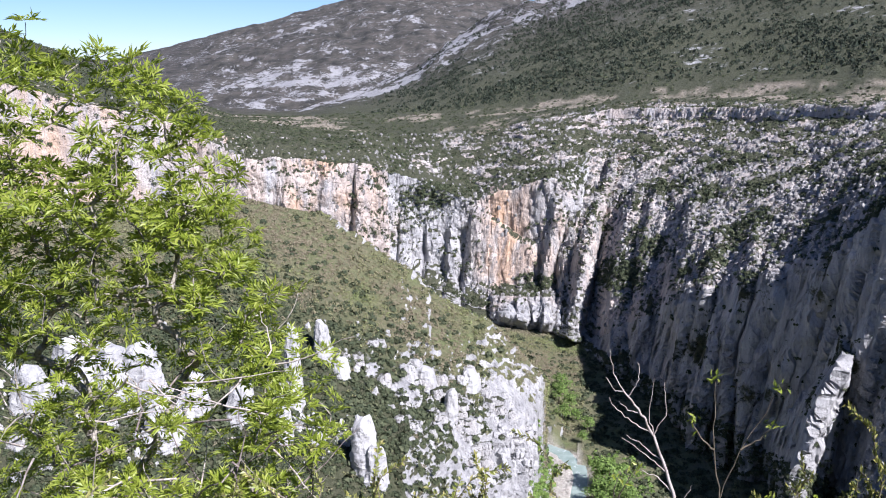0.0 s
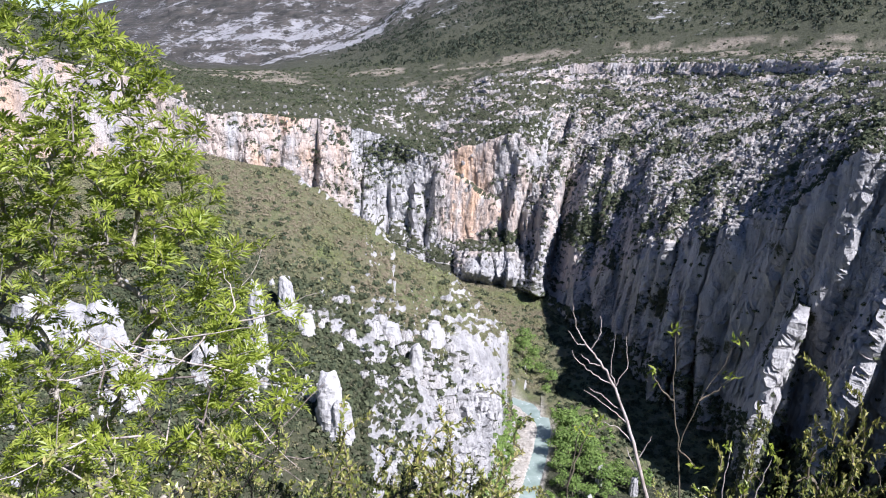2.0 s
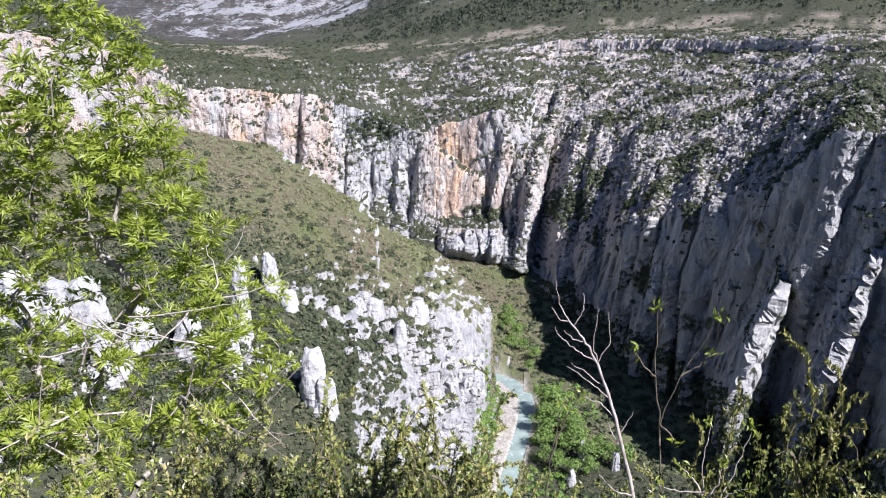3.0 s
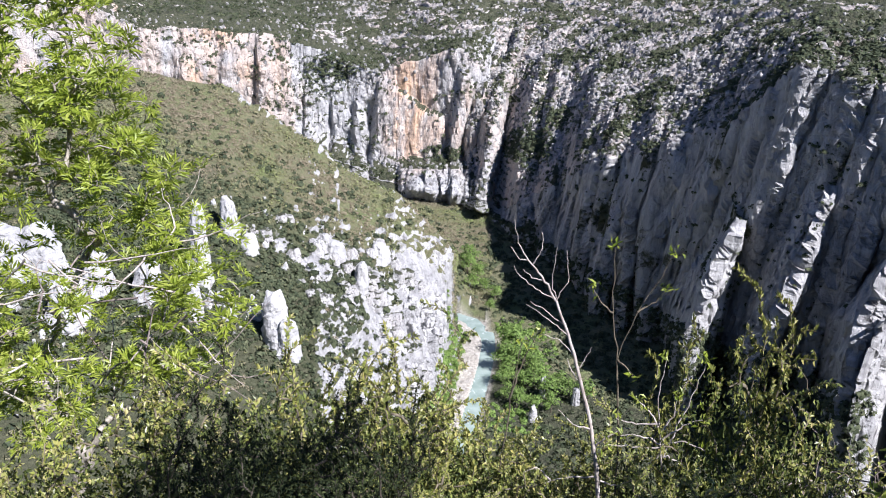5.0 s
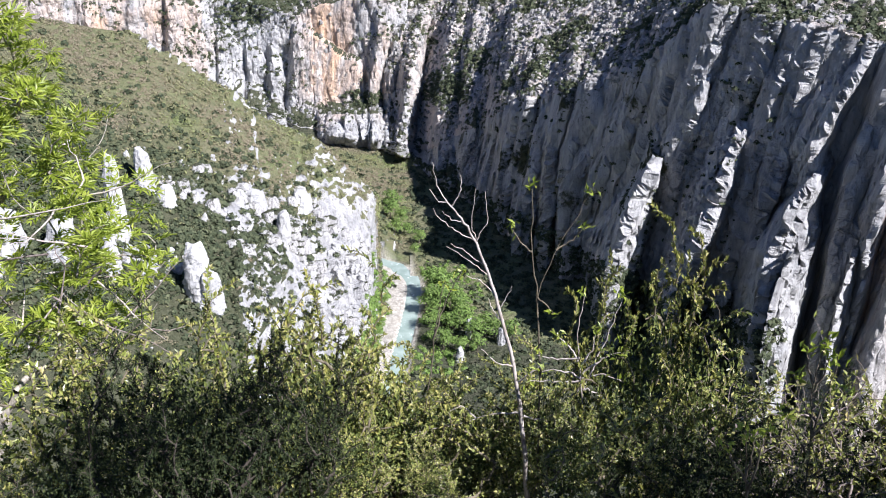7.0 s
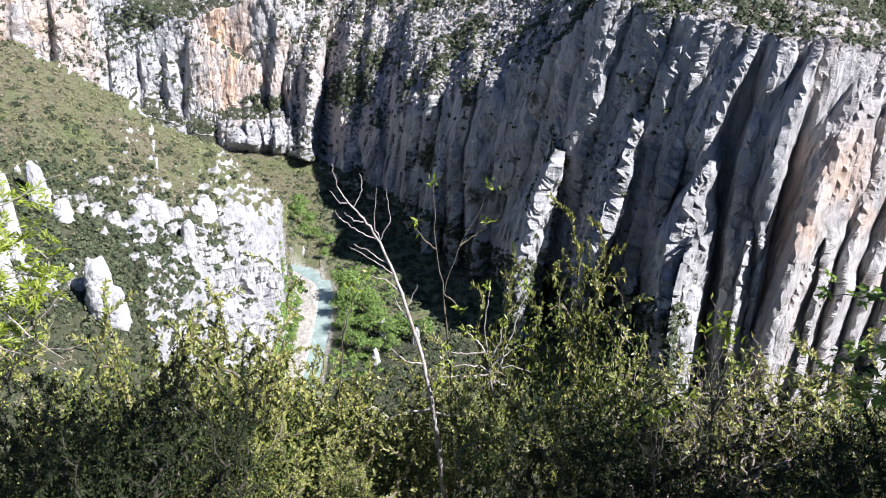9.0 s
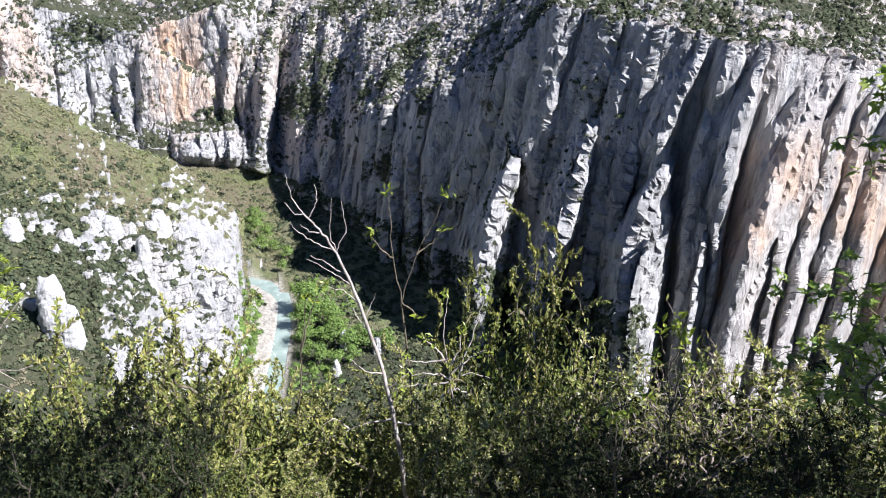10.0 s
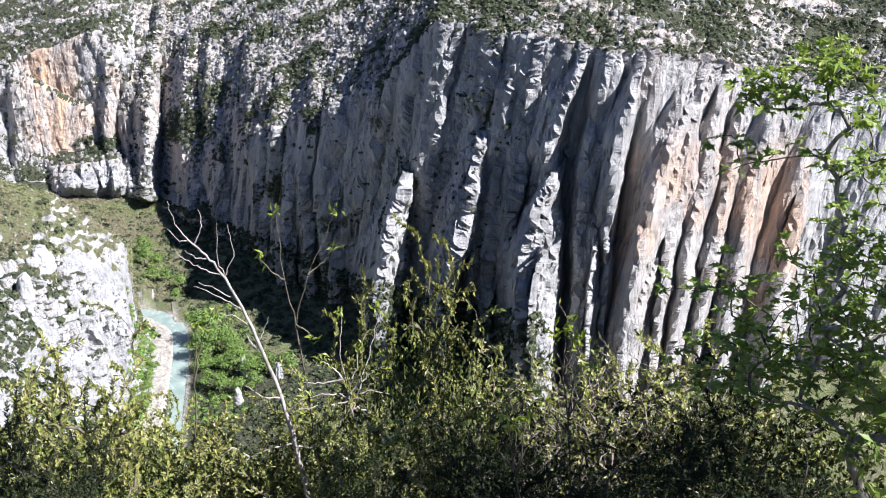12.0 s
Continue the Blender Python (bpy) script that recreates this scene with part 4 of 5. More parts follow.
for k, (a, d, h) in enumerate(places):
    g = ground_point(a, d=d)
    m = pose(g[0], g[1], g[2], 0, 0, 67 * k) @ Matrix.Diagonal((h, h, h * (.9 + .05 * (k % 4)), 1))
    if k < 3:
        kinds[k].matrix_basis = m
    else:
        c = copy_thing(kinds[k % 3], Matrix.Identity(4))
        c.matrix_basis = m


# ---------------------------------------------------------------- foreground plants
SHIFT = Vector((0.11, -0.03, -0.025))


def slope_z(d):
    """Height of the near bank below the viewpoint."""
    return -0.9 - 0.841 * (d - 3)


def grow(base, targets, seed, tip=.003, power=.45, bend=.25, step_len=.12):
    """Branches from base to all targets, each off the nearest stem. Gives polylines with radii, and tips with directions."""
    r = np.random.RandomState(seed)
    base = np.asarray(base, float)
    targets = np.asarray(targets, float)
    order = np.argsort(np.linalg.norm(targets - base, axis=1))
    pts, par, way = [base], [-1], [np.array((0, 0, 1.0))]
    chains, tips = [], []
    reach = [0.0]
    for n in order:
        t = targets[n]
        arr = np.array(pts)
        dist = np.linalg.norm(arr - t, axis=1)
        cost = dist * 1.0 + .25 * np.array(reach) * 0.3 + np.where(arr[:, 2] > t[2] + .05, .4, 0)
        i = int(np.argmin(cost))
        gap = dist[i]
        k = max(2, int(gap / step_len) + 1)
        d0 = unit(way[i] * .6 + unit(t - pts[i]) + r.randn(3) * .15)
        ctrl = pts[i] + d0 * gap * .5 + np.array((0, 0, bend * gap * .3))
        chain = [i]
        prev = i
        for s in np.linspace(0, 1, k + 1)[1:]:
            p = (1 - s) ** 2 * pts[i] + 2 * s * (1 - s) * ctrl + s * s * t + r.randn(3) * .012 * gap * (s < 1)
            pts.append(p)
            par.append(prev)
            way.append(unit(p - pts[prev]))
            reach.append(reach[prev] + np.linalg.norm(p - pts[prev]))
            prev = len(pts) - 1
            chain.append(prev)
        chains.append(chain)
        tips.append(prev)
    load = np.zeros(len(pts))
    load[tips] += 1
    for i in range(len(pts) - 1, 0, -1):
        load[par[i]] += load[i]
    rad = tip * np.maximum(load, 1) ** power
    pts = np.array(pts)
    out = []
    for c in chains:
        rr = rad[c].copy()
        rr[0] = min(rr[0], rr[1] * 1.15)
        out.append((pts[c], rr))
    return out, pts[tips], np.array(way)[tips]


def leaves(pos, way, up, length, width, fold=.25):
    """Folded pointed leaves: two triangles each along the midrib."""
    way = unit(way)
    side = unit(np.cross(way, up))
    nrm = np.cross(side, way)
    L, W = np.asarray(length)[:, None], np.asarray(width)[:, None]
    mid = pos + way * L * .45
    v = np.stack((pos, mid + side * W * .5 + nrm * W * fold, pos + way * L - nrm * L * .12, mid - side * W * .5 + nrm * W * fold), 1).reshape(-1, 3)
    n = len(pos)
    f = (np.array(((0, 1, 2), (0, 2, 3)))[None] + 4 * np.arange(n)[:, None, None]).reshape(-1, 3)
    return v, f


def blobs(r, ellipsoids, count):
    """Random points in a union of ellipsoids, thinned towards the middle."""
    vol = np.array([e[1][0] * e[1][1] * e[1][2] * e[2] for e in ellipsoids])
    which = r.choice(len(ellipsoids), count, p=vol / vol.sum())
    p = unit(r.randn(count, 3)) * (r.rand(count, 1) ** .45)
    c = np.array([tuple(e[0]) for e in ellipsoids])[which]
    s = np.array([e[1] for e in ellipsoids])[which]
    return c + p * s


def ash_cluster(seed):
    """A spray of young compound leaves at a twig's end, growing along +z."""
    r = np.random.RandomState(seed)
    pos, way, up, ln, wd = [], [], [], [], []
    for k in range(7):
        a = k * 2.4 + r.rand()
        out = np.array((math.cos(a), math.sin(a), .35 + .8 * r.rand()))
        out /= np.linalg.norm(out)
        stem = .06 + .05 * r.rand()
        side = unit(np.cross(out, (0, 0, 1)))
        for i, s in enumerate((.45, .45, .72, .72, 1, 1, 1)):
            sg = (1, -1, 1, -1, .8, -.8, 0)[i]
            p = out * stem * s + np.array((0, 0, -.25 * (stem * s) ** 2 * 10))
            pos.append(p)
            way.append(out * .75 + side * sg * .8 + r.randn(3) * .15 + (0, 0, -.1))
            up.append((0, 0, 1) + r.randn(3) * .3)
            ln.append(.052 + .03 * r.rand())
            wd.append(.013 + .007 * r.rand())
    return leaves(np.array(pos), np.array(way), np.array(up), ln, wd)


def turn_to(way, spin):
    return Vector(way).to_track_quat("Z", "Y").to_matrix().to_4x4() @ Matrix.Rotation(spin, 4, "Z")


def ash_tree():
    r = np.random.RandomState(5)
    tree = new("ash_tree")
    d = 7.0
    base = at(-21, -38, d)
    tree.location = base
    E = [(at(-21.5, -7.5, d), (.95, .8, 1.05), 1.0), (at(-16.2, -9.5, d), (.55, .7, .85), 1.0), (at(-13.2, -16, d), (.5, .7, .85), .9), (at(-24, -17, d), (.75, .8, .9), .6),
         (at(-10.2, -21.5, d), (.45, .6, .5), 1.0), (at(-18, -22, d), (.9, .8, .6), .55), (at(-29, -9, d + .3), (.7, .8, 1.2), .8), (at(-8.2, -22.5, d), (.25, .4, .4), 1.0), (at(-12, -26, d), (.5, .6, .4), .9), (at(-19, -27, d), (.9, .8, .4), .8), (at(-24, -25, d), (.7, .7, .5), .8), (at(-24.5, -1.2, d), (.35, .5, .4), 1.0), (at(-19.5, -2.6, d), (.4, .5, .35), 1.0)]
    pts = blobs(r, E, 700)
    stems = np.array([at(a, e, d + dd) for a, e, dd in ((-25, -20, 0), (-24.6, -14, .1), (-21.2, -16, -.2), (-20.8, -11, -.1), (-16.6, -14, .2), (-16.7, -9, .2), (-12.5, -22, 0), (-12, -18, 0))])
    chains, tips, ways = grow(base, np.concatenate((stems, pts)) , 6, .0032, .44, .3)
    big = [c for c in chains if c[1][0] > .016]
    small = [c for c in chains if c[1][0] <= .016]
    off = np.array(base)
    for c in big:
        v, f = tube(c[0] - off, c[1], 8)
        part("branch", v, f, ASH_BARK, tree)
    v, f = joined([tube(c[0] - off, c[1], 4) for c in small])
    tagged(part("twig", v, f, ASH_BARK, tree, "thin pale twigs"), kind="stuff")
    for k in range(48):
        p = np.array(at(-27 + 17 * r.rand(), -18 - 11 * r.rand(), d - .6 + r.rand()))
        w = unit(r.randn(3) * (1, .6, .6)) * (.3 + .7 * r.rand())
        q = p + w * np.linspace(0, 1, 7)[:, None] + np.cumsum(r.randn(7, 3) * .016, 0) + (0, 0, .1) * np.linspace(0, 1, 7)[:, None] ** 2
        part("branch", *tube(q - off, np.linspace(.009, .002, 7), 5), DEAD_BARK if k % 3 else TWIG_BARK, tree, "dead grey branch")
    kinds = [ash_cluster(300 + k) for k in range(6)]
    meshes = [mesh_of("leaf_spray", v, f, ASH_LEAF, False) for v, f in kinds]
    rest = []
    for k, (t, w) in enumerate(zip(tips, ways)):
        w = unit(w * .5 + np.array((0, 0, .8)) + r.randn(3) * .35)
        m = Matrix.Translation(t - off) @ turn_to(w, r.rand() * 6.28) @ Matrix.Scale(.8 + .5 * r.rand(), 4)
        if k < 290:
            ob = new("leaf_spray", meshes[k % 6])
            ob.parent, ob.matrix_basis = tree, m
        else:
            v, f = kinds[k % 6]
            mm = np.array(m)
            rest.append((v @ mm[:3, :3].T + mm[:3, 3], f))
    v, f = joined(rest)
    tagged(part("foliage", v, f, ASH_LEAF, tree, "bright young green leaflets", smooth=False), kind="stuff")
    tagged(tree, "young many-stemmed ash with bright fresh green leaves on the bank", "tree")


ash_tree()


def box_bush(seed, leafy=1.0, shoots=150, dark=False):
    """An evergreen box bush one metre high: upright shoots closely set with small oval leaves."""
    r = np.random.RandomState(seed)
    bush = new("juniper_bush" if dark else "box_bush" if leafy > .5 else "bare_bush")
    heads = unit(r.randn(12, 3)) * (.36, .36, .32) * (.7 + .4 * r.rand(12, 1)) + (0, 0, .50)
    p = heads[r.randint(0, 12, shoots)] + r.randn(shoots, 3) * (.055, .055, .10)
    p[:, 2] += .10 * r.rand(shoots) ** 3
    lead = r.rand(shoots) < .14
    p[lead, 2] += .05 + .12 * r.rand(lead.sum())
    p[:, 2] = np.maximum(p[:, 2], .12)
    chains, tips, ways = grow((0, 0, -.08), p, seed, .0016 if leafy > .5 else .0010, .5, .6 if leafy > .5 else .2, .07)
    v, f = joined([tube(c, rr, 4) for c, rr in chains])
    tagged(part("stem", v, f, DARK_BARK if dark else BOX_BARK if leafy > .5 else TWIG_BARK, bush), kind="stuff")
    pos, way = [], []
    for c, rr in chains:
        seg = np.linalg.norm(np.diff(c, axis=0), axis=1)
        s = np.concatenate(((0,), np.cumsum(seg)))
        run = np.arange(max(0, s[-1] - .19), s[-1], (.005 if dark else .0085) / leafy)
        q = np.stack([np.interp(run, s, c[:, k]) for k in range(3)], 1)
        t = unit(c[-1] - c[-2])
        for sg in (1, -1):
            ref = r.randn(len(run), 3)
            side = unit(np.cross(np.broadcast_to(t, ref.shape), ref))
            pos.append(q)
            way.append(side * sg + t * .7 + (0, 0, .25))
    pos, way = np.concatenate(pos), np.concatenate(way)
    n = len(pos)
    v, f = leaves(pos, way, np.array((0, 0, 1)) + r.randn(n, 3) * .5, (.8 if dark else .8) * (.021 + .016 * r.rand(n)), (.45 if dark else .8) * (.0115 + .007 * r.rand(n)), .15)
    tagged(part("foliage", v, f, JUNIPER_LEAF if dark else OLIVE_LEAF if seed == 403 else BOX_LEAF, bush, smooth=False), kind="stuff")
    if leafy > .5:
        # filler leaves, darker than the outer ones to paint the shade inside
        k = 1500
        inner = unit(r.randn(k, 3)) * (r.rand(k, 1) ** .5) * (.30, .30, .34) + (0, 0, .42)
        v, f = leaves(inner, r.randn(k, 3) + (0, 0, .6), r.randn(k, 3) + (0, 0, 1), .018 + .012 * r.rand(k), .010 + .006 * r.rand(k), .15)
        tagged(part("inner_foliage", v, f, JUNIPER_LEAF if dark else INNER_SHADE_LEAF, bush, "inner leaves coloured dark for the shade inside the bush", smooth=False), kind="stuff")
    return tagged(bush, "dense green juniper bush on the bank, coloured near-black for shade" if dark else "olive-green box bush with small glossy leaves on the bank" if leafy > .5 else "straggly half-bare grey bush with few leaves", "bush", "bushes on the bank")


# bearing, distance, height angle of the top, width against height, kind
BUSHES = []
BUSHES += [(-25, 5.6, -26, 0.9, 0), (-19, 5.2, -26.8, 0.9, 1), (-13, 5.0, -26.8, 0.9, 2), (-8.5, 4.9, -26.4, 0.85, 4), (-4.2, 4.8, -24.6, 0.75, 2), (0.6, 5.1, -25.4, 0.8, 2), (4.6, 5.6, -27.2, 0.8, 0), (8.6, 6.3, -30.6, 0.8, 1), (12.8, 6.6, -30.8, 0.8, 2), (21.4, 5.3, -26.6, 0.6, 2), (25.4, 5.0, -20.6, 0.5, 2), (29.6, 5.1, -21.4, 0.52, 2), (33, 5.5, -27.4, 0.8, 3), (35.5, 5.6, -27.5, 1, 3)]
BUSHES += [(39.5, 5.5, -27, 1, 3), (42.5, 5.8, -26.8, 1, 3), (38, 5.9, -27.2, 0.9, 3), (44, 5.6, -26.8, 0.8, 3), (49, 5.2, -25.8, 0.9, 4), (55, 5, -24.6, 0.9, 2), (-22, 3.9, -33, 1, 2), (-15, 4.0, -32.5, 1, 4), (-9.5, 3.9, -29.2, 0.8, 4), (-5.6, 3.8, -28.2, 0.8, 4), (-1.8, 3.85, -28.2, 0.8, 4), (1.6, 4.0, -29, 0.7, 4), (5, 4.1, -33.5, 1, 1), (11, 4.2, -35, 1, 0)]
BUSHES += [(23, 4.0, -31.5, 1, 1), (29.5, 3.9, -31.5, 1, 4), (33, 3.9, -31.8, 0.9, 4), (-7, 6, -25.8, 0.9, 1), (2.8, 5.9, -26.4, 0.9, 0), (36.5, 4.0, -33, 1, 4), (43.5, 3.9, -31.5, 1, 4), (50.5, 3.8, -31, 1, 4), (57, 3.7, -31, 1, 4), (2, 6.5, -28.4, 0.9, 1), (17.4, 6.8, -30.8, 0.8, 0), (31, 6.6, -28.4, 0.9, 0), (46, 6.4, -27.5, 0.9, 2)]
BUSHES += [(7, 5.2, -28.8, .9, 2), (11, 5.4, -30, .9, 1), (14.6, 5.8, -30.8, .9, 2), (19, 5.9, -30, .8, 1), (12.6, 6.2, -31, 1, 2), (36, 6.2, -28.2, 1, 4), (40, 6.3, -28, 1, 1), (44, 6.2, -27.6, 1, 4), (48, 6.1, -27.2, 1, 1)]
# the last kind is the juniper with the bank's shade in its colours
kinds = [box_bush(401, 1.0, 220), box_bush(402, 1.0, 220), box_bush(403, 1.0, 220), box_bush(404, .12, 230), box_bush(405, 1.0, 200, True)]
used = set()
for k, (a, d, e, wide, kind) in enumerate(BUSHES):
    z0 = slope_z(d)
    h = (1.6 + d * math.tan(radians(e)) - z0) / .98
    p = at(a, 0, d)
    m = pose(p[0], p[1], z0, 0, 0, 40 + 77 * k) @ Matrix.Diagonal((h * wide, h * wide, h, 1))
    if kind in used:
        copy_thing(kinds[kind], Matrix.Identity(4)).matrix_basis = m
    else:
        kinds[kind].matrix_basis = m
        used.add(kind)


def limb(points, r0, r1, d=5.2, n=5, seed=0, shift=SHIFT):
    """A bent stick through bearings and height angles, roughened between them."""
    r = np.random.RandomState(seed)
    p = np.array([at(q[0], q[1], q[2] if len(q) > 2 else d) + shift for q in points])
    t = np.linspace(0, len(p) - 1, n * (len(p) - 1) + 1)
    q = np.stack([np.interp(t, np.arange(len(p)), p[:, k]) for k in range(3)], 1)
    for _ in range(2):
        q[1:-1] = (q[:-2] + 2 * q[1:-1] + q[2:]) / 4
    q[1:-1] += r.randn(len(q) - 2, 3) * .004
    return q, r0 + (r1 - r0) * np.linspace(0, 1, len(q)) ** .7


def dead_sapling():
    tree = new("dead_sapling")
    base = at(17.4, -40, 5.2) + SHIFT
    tree.location = base
    off = np.array(base)
    q, rr = limb(((17.5, -40.3), (16.2, -32.4), (15.0, -28.5), (13.8, -25.2), (12.6, -22.7), (11.6, -21.2), (10.6, -20.2)), .019, .005, seed=1)
    part("trunk", *tube(q - off, rr, 8), DEAD_BARK, tree)
    sticks = (((10.6, -20.2), (9.9, -19.2), (9.6, -17.7)), ((10.6, -20.2), (10.0, -20.2), (9.4, -19.4)), ((12.6, -22.7), (13.4, -21.2), (13.15, -19.5)), ((12.9, -23.2), (12.2, -21.6), (12.5, -19.3)),
              ((12.5, -22.6), (11.2, -22), (10.0, -21.2), (9.7, -20.6)), ((13.2, -24.1), (11.9, -23.3), (10.9, -22.8)), ((13.6, -24.8), (12.6, -24.1), (10.6, -23.0)), ((14.4, -26.8), (15.0, -26), (15.2, -25.4)), ((14.2, -26.2), (13.2, -25.2), (12, -24.8)),
              ((10.9, -20.5), (11.6, -19.4), (11.4, -18.4)), ((11.8, -21.5), (10.9, -21.3), (10.3, -20.8)), ((16.4, -33.2), (14, -33.4), (11.2, -34.2), (8.4, -34.6)), ((13, -33.7), (12, -32.9), (11, -33.3)), ((16.5, -33.4), (17.8, -33.6), (19.4, -32.8)), ((14.7, -27.6), (13.9, -27), (13.6, -26.2)), ((15.9, -31.4), (17.2, -30.4), (18.6, -30)), ((15.6, -30.4), (14.2, -30.2), (13.2, -29.4)))
    for k, s in enumerate(sticks):
        q, rr = limb(s, .0045 if k < 11 else .0075, .0016, seed=10 + k)
        part("branch", *tube(q - off, rr, 5), DEAD_BARK, tree)
    tagged(tree, "bleached bare dead sapling with forked branches", "tree")


dead_sapling()


def shoot(name, sticks, d, seed, label, mat, tuft_size=.05):
    """A thin leaning shrub with sparse leaf tufts at its ends."""
    r = np.random.RandomState(seed)
    plant = new(name)
    base = at(sticks[0][0][0], sticks[0][0][1], d) + SHIFT
    plant.location = base
    off = np.array(base)
    pos, way = [], []
    for k, s in enumerate(sticks):
        q, rr = limb(s, .008, .002, d, seed=seed + k)
        part("stem", *tube(q - off, rr, 5), mat, plant)
        for j in range(9):
            pos.append(q[-1] - off + r.randn(3) * .02)
            way.append(r.randn(3) + (0, 0, .9))
    n = len(pos)
    v, f = leaves(np.array(pos), np.array(way), r.randn(n, 3) + (0, 0, 1), tuft_size * (.6 + .7 * r.rand(n)), tuft_size * .4 * (.7 + .5 * r.rand(n)))
    part("foliage", v, f, ASH_LEAF, plant, smooth=False)
    tagged(plant, label, "sapling")


shoot("budding_sapling", (((17.8, -36.5), (17.6, -31), (16.9, -25.8), (18.3, -22.6), (20.2, -19.2)), ((18.1, -23), (19.2, -22.3), (19.8, -21.5)), ((17, -26), (17.9, -26.6), (18.2, -27)), ((17.6, -31), (17.0, -26), (16.4, -22.5), (16.3, -19.2)), ((16.5, -23.2), (15.6, -22.6), (15.1, -21.8))), 5.3, 31, "thin sapling with opening green buds", BOX_BARK)
shoot("budding_sapling", (((21.5, -36), (20.4, -31), (19.9, -28), (20.2, -25.6)), ((20.6, -31.5), (22, -28.2), (22.8, -25.6)), ((20.2, -29.6), (18.6, -29.8), (17.2, -29.6)), ((20.4, -31), (18.4, -31.2), (16.8, -31.2)), ((20.4, -30.6), (21.8, -29.4), (23, -29)), ((20.5, -30.8), (22, -30.4), (23.4, -30.8)), ((20.6, -31.4), (21.6, -31.6), (22.6, -32.3)), ((20.3, -30), (19.6, -29), (18.6, -28.4)), ((20.3, -30.2), (21, -29), (21.2, -27.8)), ((20.6, -31.2), (19.8, -32), (19.2, -33)), ((20.4, -30.8), (19, -30.4), (17.6, -30.6))), 4.9, 47, "thin pale shrub with a few fresh leaves", DEAD_BARK)
shoot("budding_sapling", (((9.0, -35), (9.6, -31), (10, -27.4), (10.5, -25.4)), ((9.8, -28.8), (10.6, -26.4), (11.6, -24.7))), 5.3, 61, "slender dark shoot with small leaves", BOX_BARK)

shoot("leafy_shrub", (((36.6, -37), (36.2, -32), (35.6, -28.6), (35.9, -26.4)), ((36.2, -32), (36.6, -29.6), (36.9, -27.6)), ((36.1, -31), (35.2, -30), (34.6, -28.8)), ((36.2, -32), (37.2, -30.6), (37.6, -29)), ((35.8, -29.4), (36.2, -28.2), (36.3, -27.2)), ((35.7, -29), (35.1, -27.8), (34.9, -26.9)), ((36.3, -33), (35.2, -32), (34.4, -31))), 4.5, 83, "young shrub with bright green rounded leaves", BOX_BARK, .062)
shoot("leafy_shrub", (((33, -38), (32.4, -35), (31.8, -32.4)), ((32.6, -36), (33, -34), (33.2, -32.2)), ((32.5, -35.4), (31.4, -34.4), (30.6, -33.6)), ((32.4, -35), (32.5, -33.8), (32.4, -32.8))), 3.7, 97, "young shrub with bright green rounded leaves", BOX_BARK, .05)


def maple_leaf(seed):
    """A small five-lobed leaf in the xy plane, its stalk at the origin, pointing along +y."""
    r = np.random.RandomState(seed)
    ang = np.radians((-150, -118, -92, -62, -40, -22, 0, 22, 40, 62, 92, 118, 150))
    rad = np.array((.28, .42, .34, .66, .42, .62, .92, .62, .42, .66, .34, .42, .28)) * (1 + .12 * r.randn(13))
    rad[[3, 9]] = .74
    rad[[5, 7]] = .48
    v = [(0, .32, 0.0)] + [(math.sin(a) * q * .62, .32 + math.cos(a) * q * .62, -.18 * q * q + .05 * r.randn()) for a, q in zip(ang, rad)]
    f = [(0, i, i + 1) for i in range(1, 13)]
    return np.array(v), np.array(f)


def maple_tree(base, clumps, stems, count, seed, label, single=290):
    """A maple: stems to the given places, twigs to points in its clumps of foliage, lobed leaves at the ends."""
    r = np.random.RandomState(seed)
    tree = new("maple_tree")
    tree.location = base
    off = np.array(base)
    chains, tips, ways = grow(base, np.concatenate((np.array(stems), blobs(r, clumps, count))), seed + 1, .0022, .40, .2, .08)
    for c in [c for c in chains if c[1][0] > .009]:
        part("branch", *tube(c[0] - off, c[1], 7), ASH_BARK, tree)
    tagged(part("twig", *joined([tube(c[0] - off, c[1], 4) for c in chains if c[1][0] <= .009]), BOX_BARK, tree), kind="stuff")
    kinds = [maple_leaf(500 + k) for k in range(5)]
    meshes = [mesh_of("leaf", v, f, MAPLE_LEAF, False) for v, f in kinds]
    rest, k = [], 0
    for t, w in zip(tips, ways):
        for j in range(5):
            o = unit(w * .4 + r.randn(3) * (1, 1, .35) + (0, 0, .1))
            p = t - off + o * .012 - w * .03 * j * r.rand()
            nrm = unit(np.array((0, 0, 1.0)) + r.randn(3) * .45)
            x = unit(np.cross(o, nrm))
            z = np.cross(x, o)
            s = .06 + .045 * r.rand()
            m = Matrix(((x[0], o[0], z[0], p[0]), (x[1], o[1], z[1], p[1]), (x[2], o[2], z[2], p[2]), (0, 0, 0, 1))) @ Matrix.Scale(s, 4)
            if j == 0 and k < single:
                ob = new("leaf", meshes[k % 5])
                ob.parent, ob.matrix_basis = tree, m
                k += 1
            else:
                mm = np.array(m)
                rest.append((kinds[j][0] @ mm[:3, :3].T + mm[:3, 3], kinds[j][1]))
    tagged(part("foliage", *joined(rest), MAPLE_LEAF, tree, smooth=False), kind="stuff")
    tagged(tree, label, "tree")


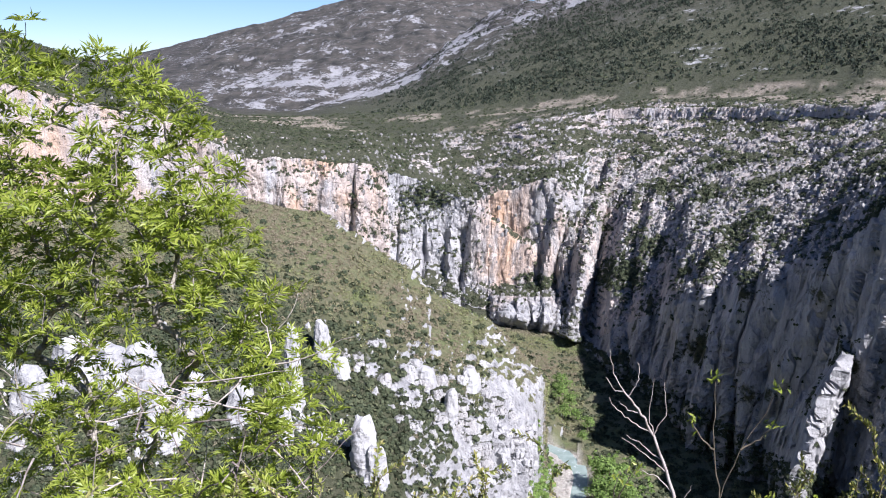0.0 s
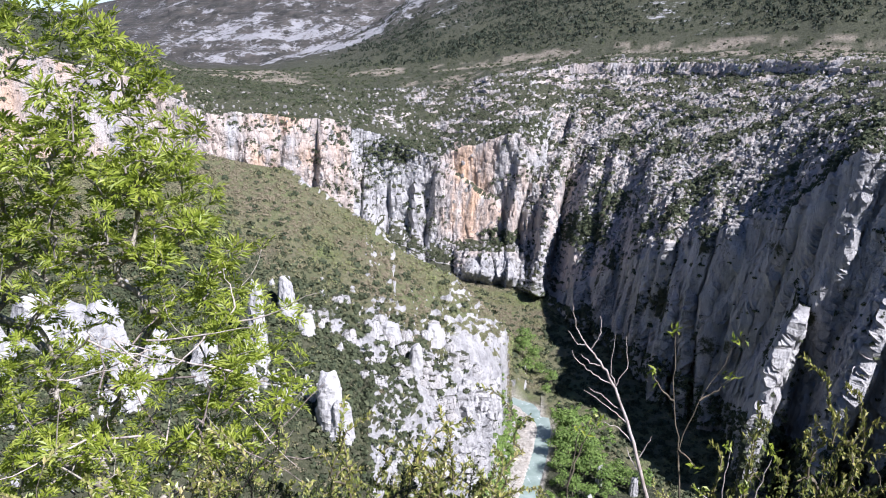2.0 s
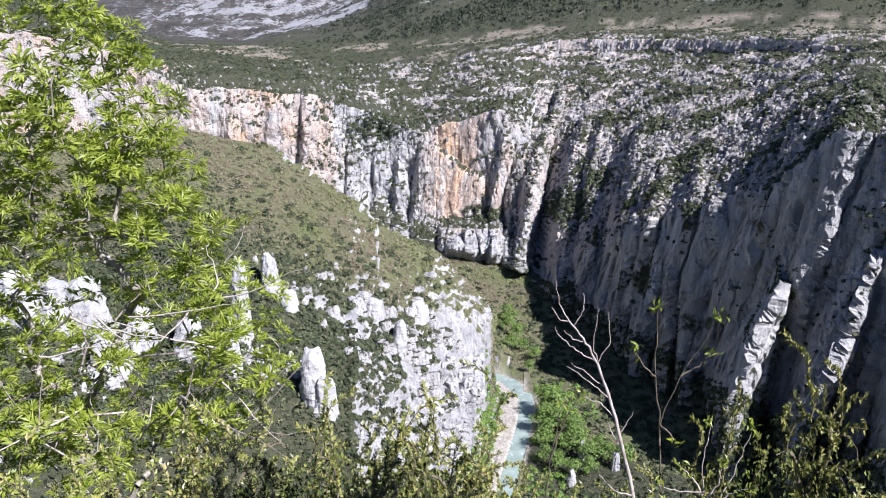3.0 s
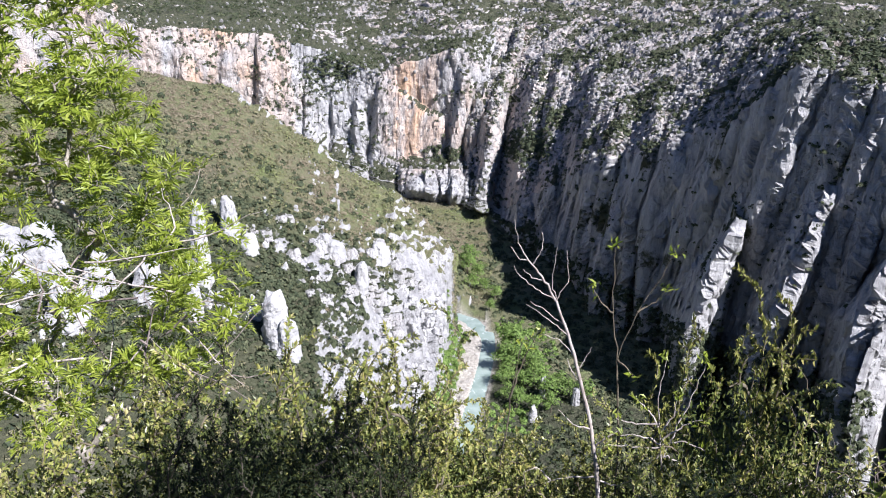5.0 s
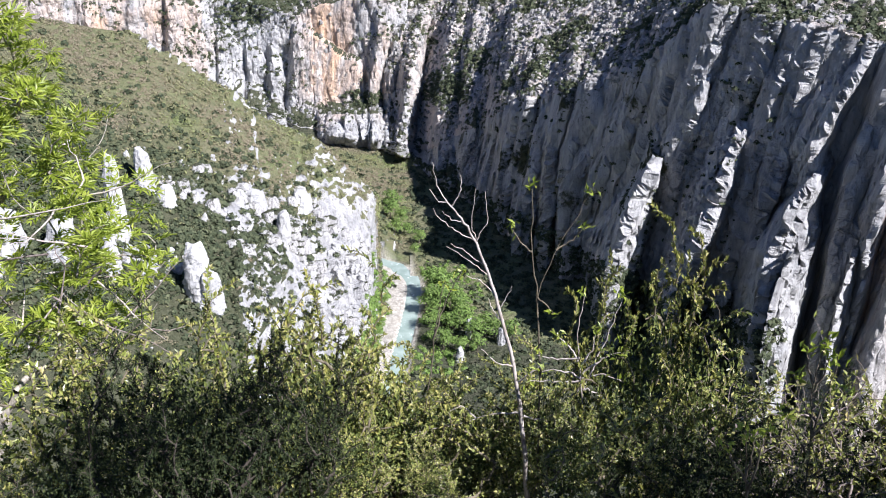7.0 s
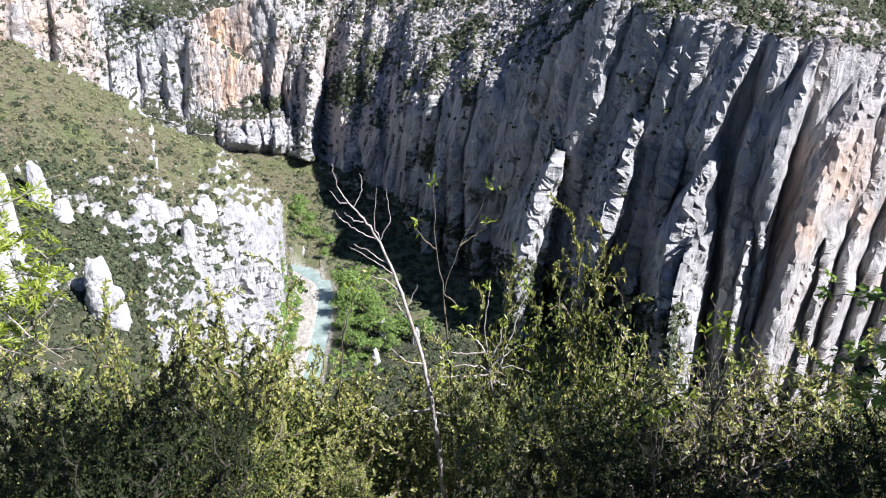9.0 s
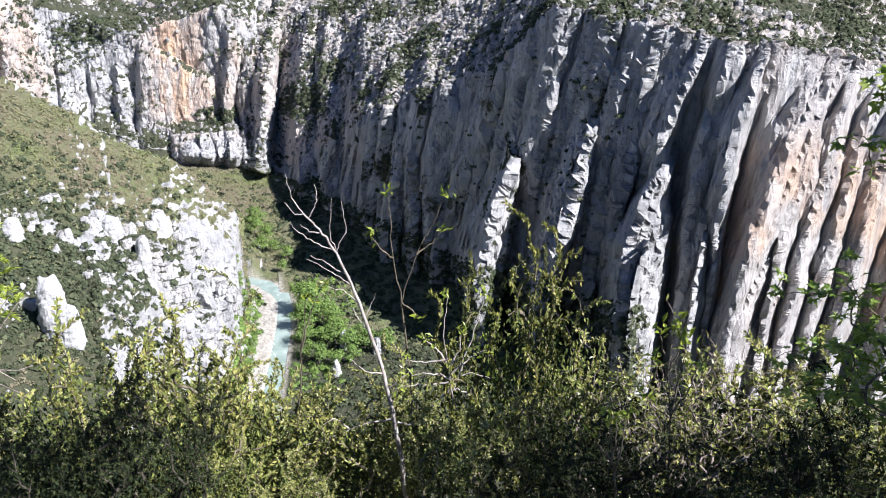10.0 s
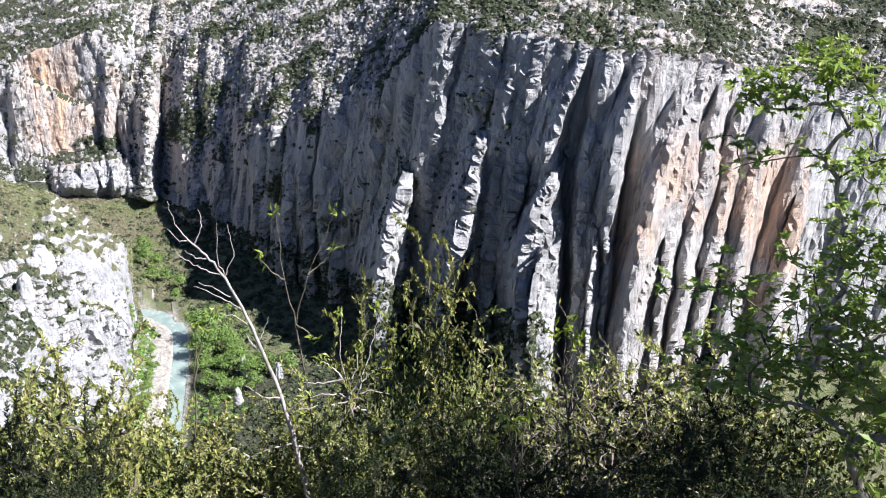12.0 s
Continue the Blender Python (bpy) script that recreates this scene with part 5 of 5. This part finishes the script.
A = lambda a, e, d=4.6: tuple(at(a, e, d) + SHIFT)
maple_tree(Vector((*A(57, 0)[:2], slope_z(4.6))),
           [(A(50.2, -9.8), (.17, .2, .12), 4.0), (A(47, -11.5), (.2, .2, .13), 3.5), (A(46, -15.2), (.16, .2, .08), 3.0), (A(54.2, -14.5), (.3, .4, .3), 1.0), (A(55, -21), (.45, .5, .35), 1.0), (A(52, -25), (.5, .5, .3), 1.0), (A(57, -28), (.5, .5, .35), 1.0), (A(45.5, -22.8), (.3, .3, .1), 1.2), (A(41.3, -23.6), (.2, .2, .08), 1.2), (A(47.5, -27.5), (.45, .4, .2), 1.0), (A(60, -17), (.4, .5, .6), .8)],
           [A(54.6, -27), A(52.9, -20.9), A(51.6, -17.6), A(50.4, -15), A(48.8, -14.2), A(50.6, -12), A(47, -15), A(49, -23.5), A(45, -23.5)], 470, 15,
           "small maple with lobed fresh green leaves leaning over the bank")
# the taller maple beside the viewpoint, whose crown shades the bank
maple_tree(Vector((4.9, 0.9, slope_z(5.0))), [((1.75, 1.45, 2.65), (.6, .5, .3), 1.8), ((4.0, .75, 2.65), (.5, .5, .3), 1.5), ((4.9, .3, 2.65), (.8, .55, .3), 1.4), ((6.1, -.3, 2.8), (.8, .7, .4), .8)],
           [(4.9, .9, -1), (4.8, .9, .6), (4.5, 1.0, 1.7), (3.6, 1.2, 2.4), (2.4, 1.4, 2.5)], 620, 25, "taller maple beside the viewpoint with spreading fresh green crown", 0)


def maple_twig():
    """A twig of the maple close by, with a few large young leaves."""
    r = np.random.RandomState(77)
    twig = new("maple_twig")
    base = at(60.5, -37, 1.75) + SHIFT
    twig.location = base
    off = np.array(base)
    mesh = [mesh_of("leaf", *maple_leaf(600 + k), MAPLE_LEAF, False) for k in range(3)]
    for k, s in enumerate((((60.5, -37), (58.8, -32), (57.2, -27)), ((59, -32.6), (57.4, -31.4), (56.3, -30.6)), ((59.8, -35), (57.8, -34), (56.6, -33.4)))):
        q, rr = limb(s, .0035, .0012, 1.75, seed=90 + k)
        part("stem", *tube(q - off, rr, 5), BOX_BARK, twig)
        for j in range(5):
            p = q[-1 - 2 * j] - off
            o = unit(r.randn(3) + (-.4, 0, .1))
            nrm = unit(np.array((.2, -.5, 1.0)) + r.randn(3) * .4)
            x = unit(np.cross(o, nrm))
            z = np.cross(x, o)
            ob = new("leaf", mesh[j % 3])
            ob.parent = twig
            ob.matrix_basis = Matrix(((x[0], o[0], z[0], p[0]), (x[1], o[1], z[1], p[1]), (x[2], o[2], z[2], p[2]), (0, 0, 0, 1))) @ Matrix.Scale(.05 + .025 * r.rand(), 4)
    tagged(twig, "close maple twig with pale yellow-green young leaves", "twig")


maple_twig()
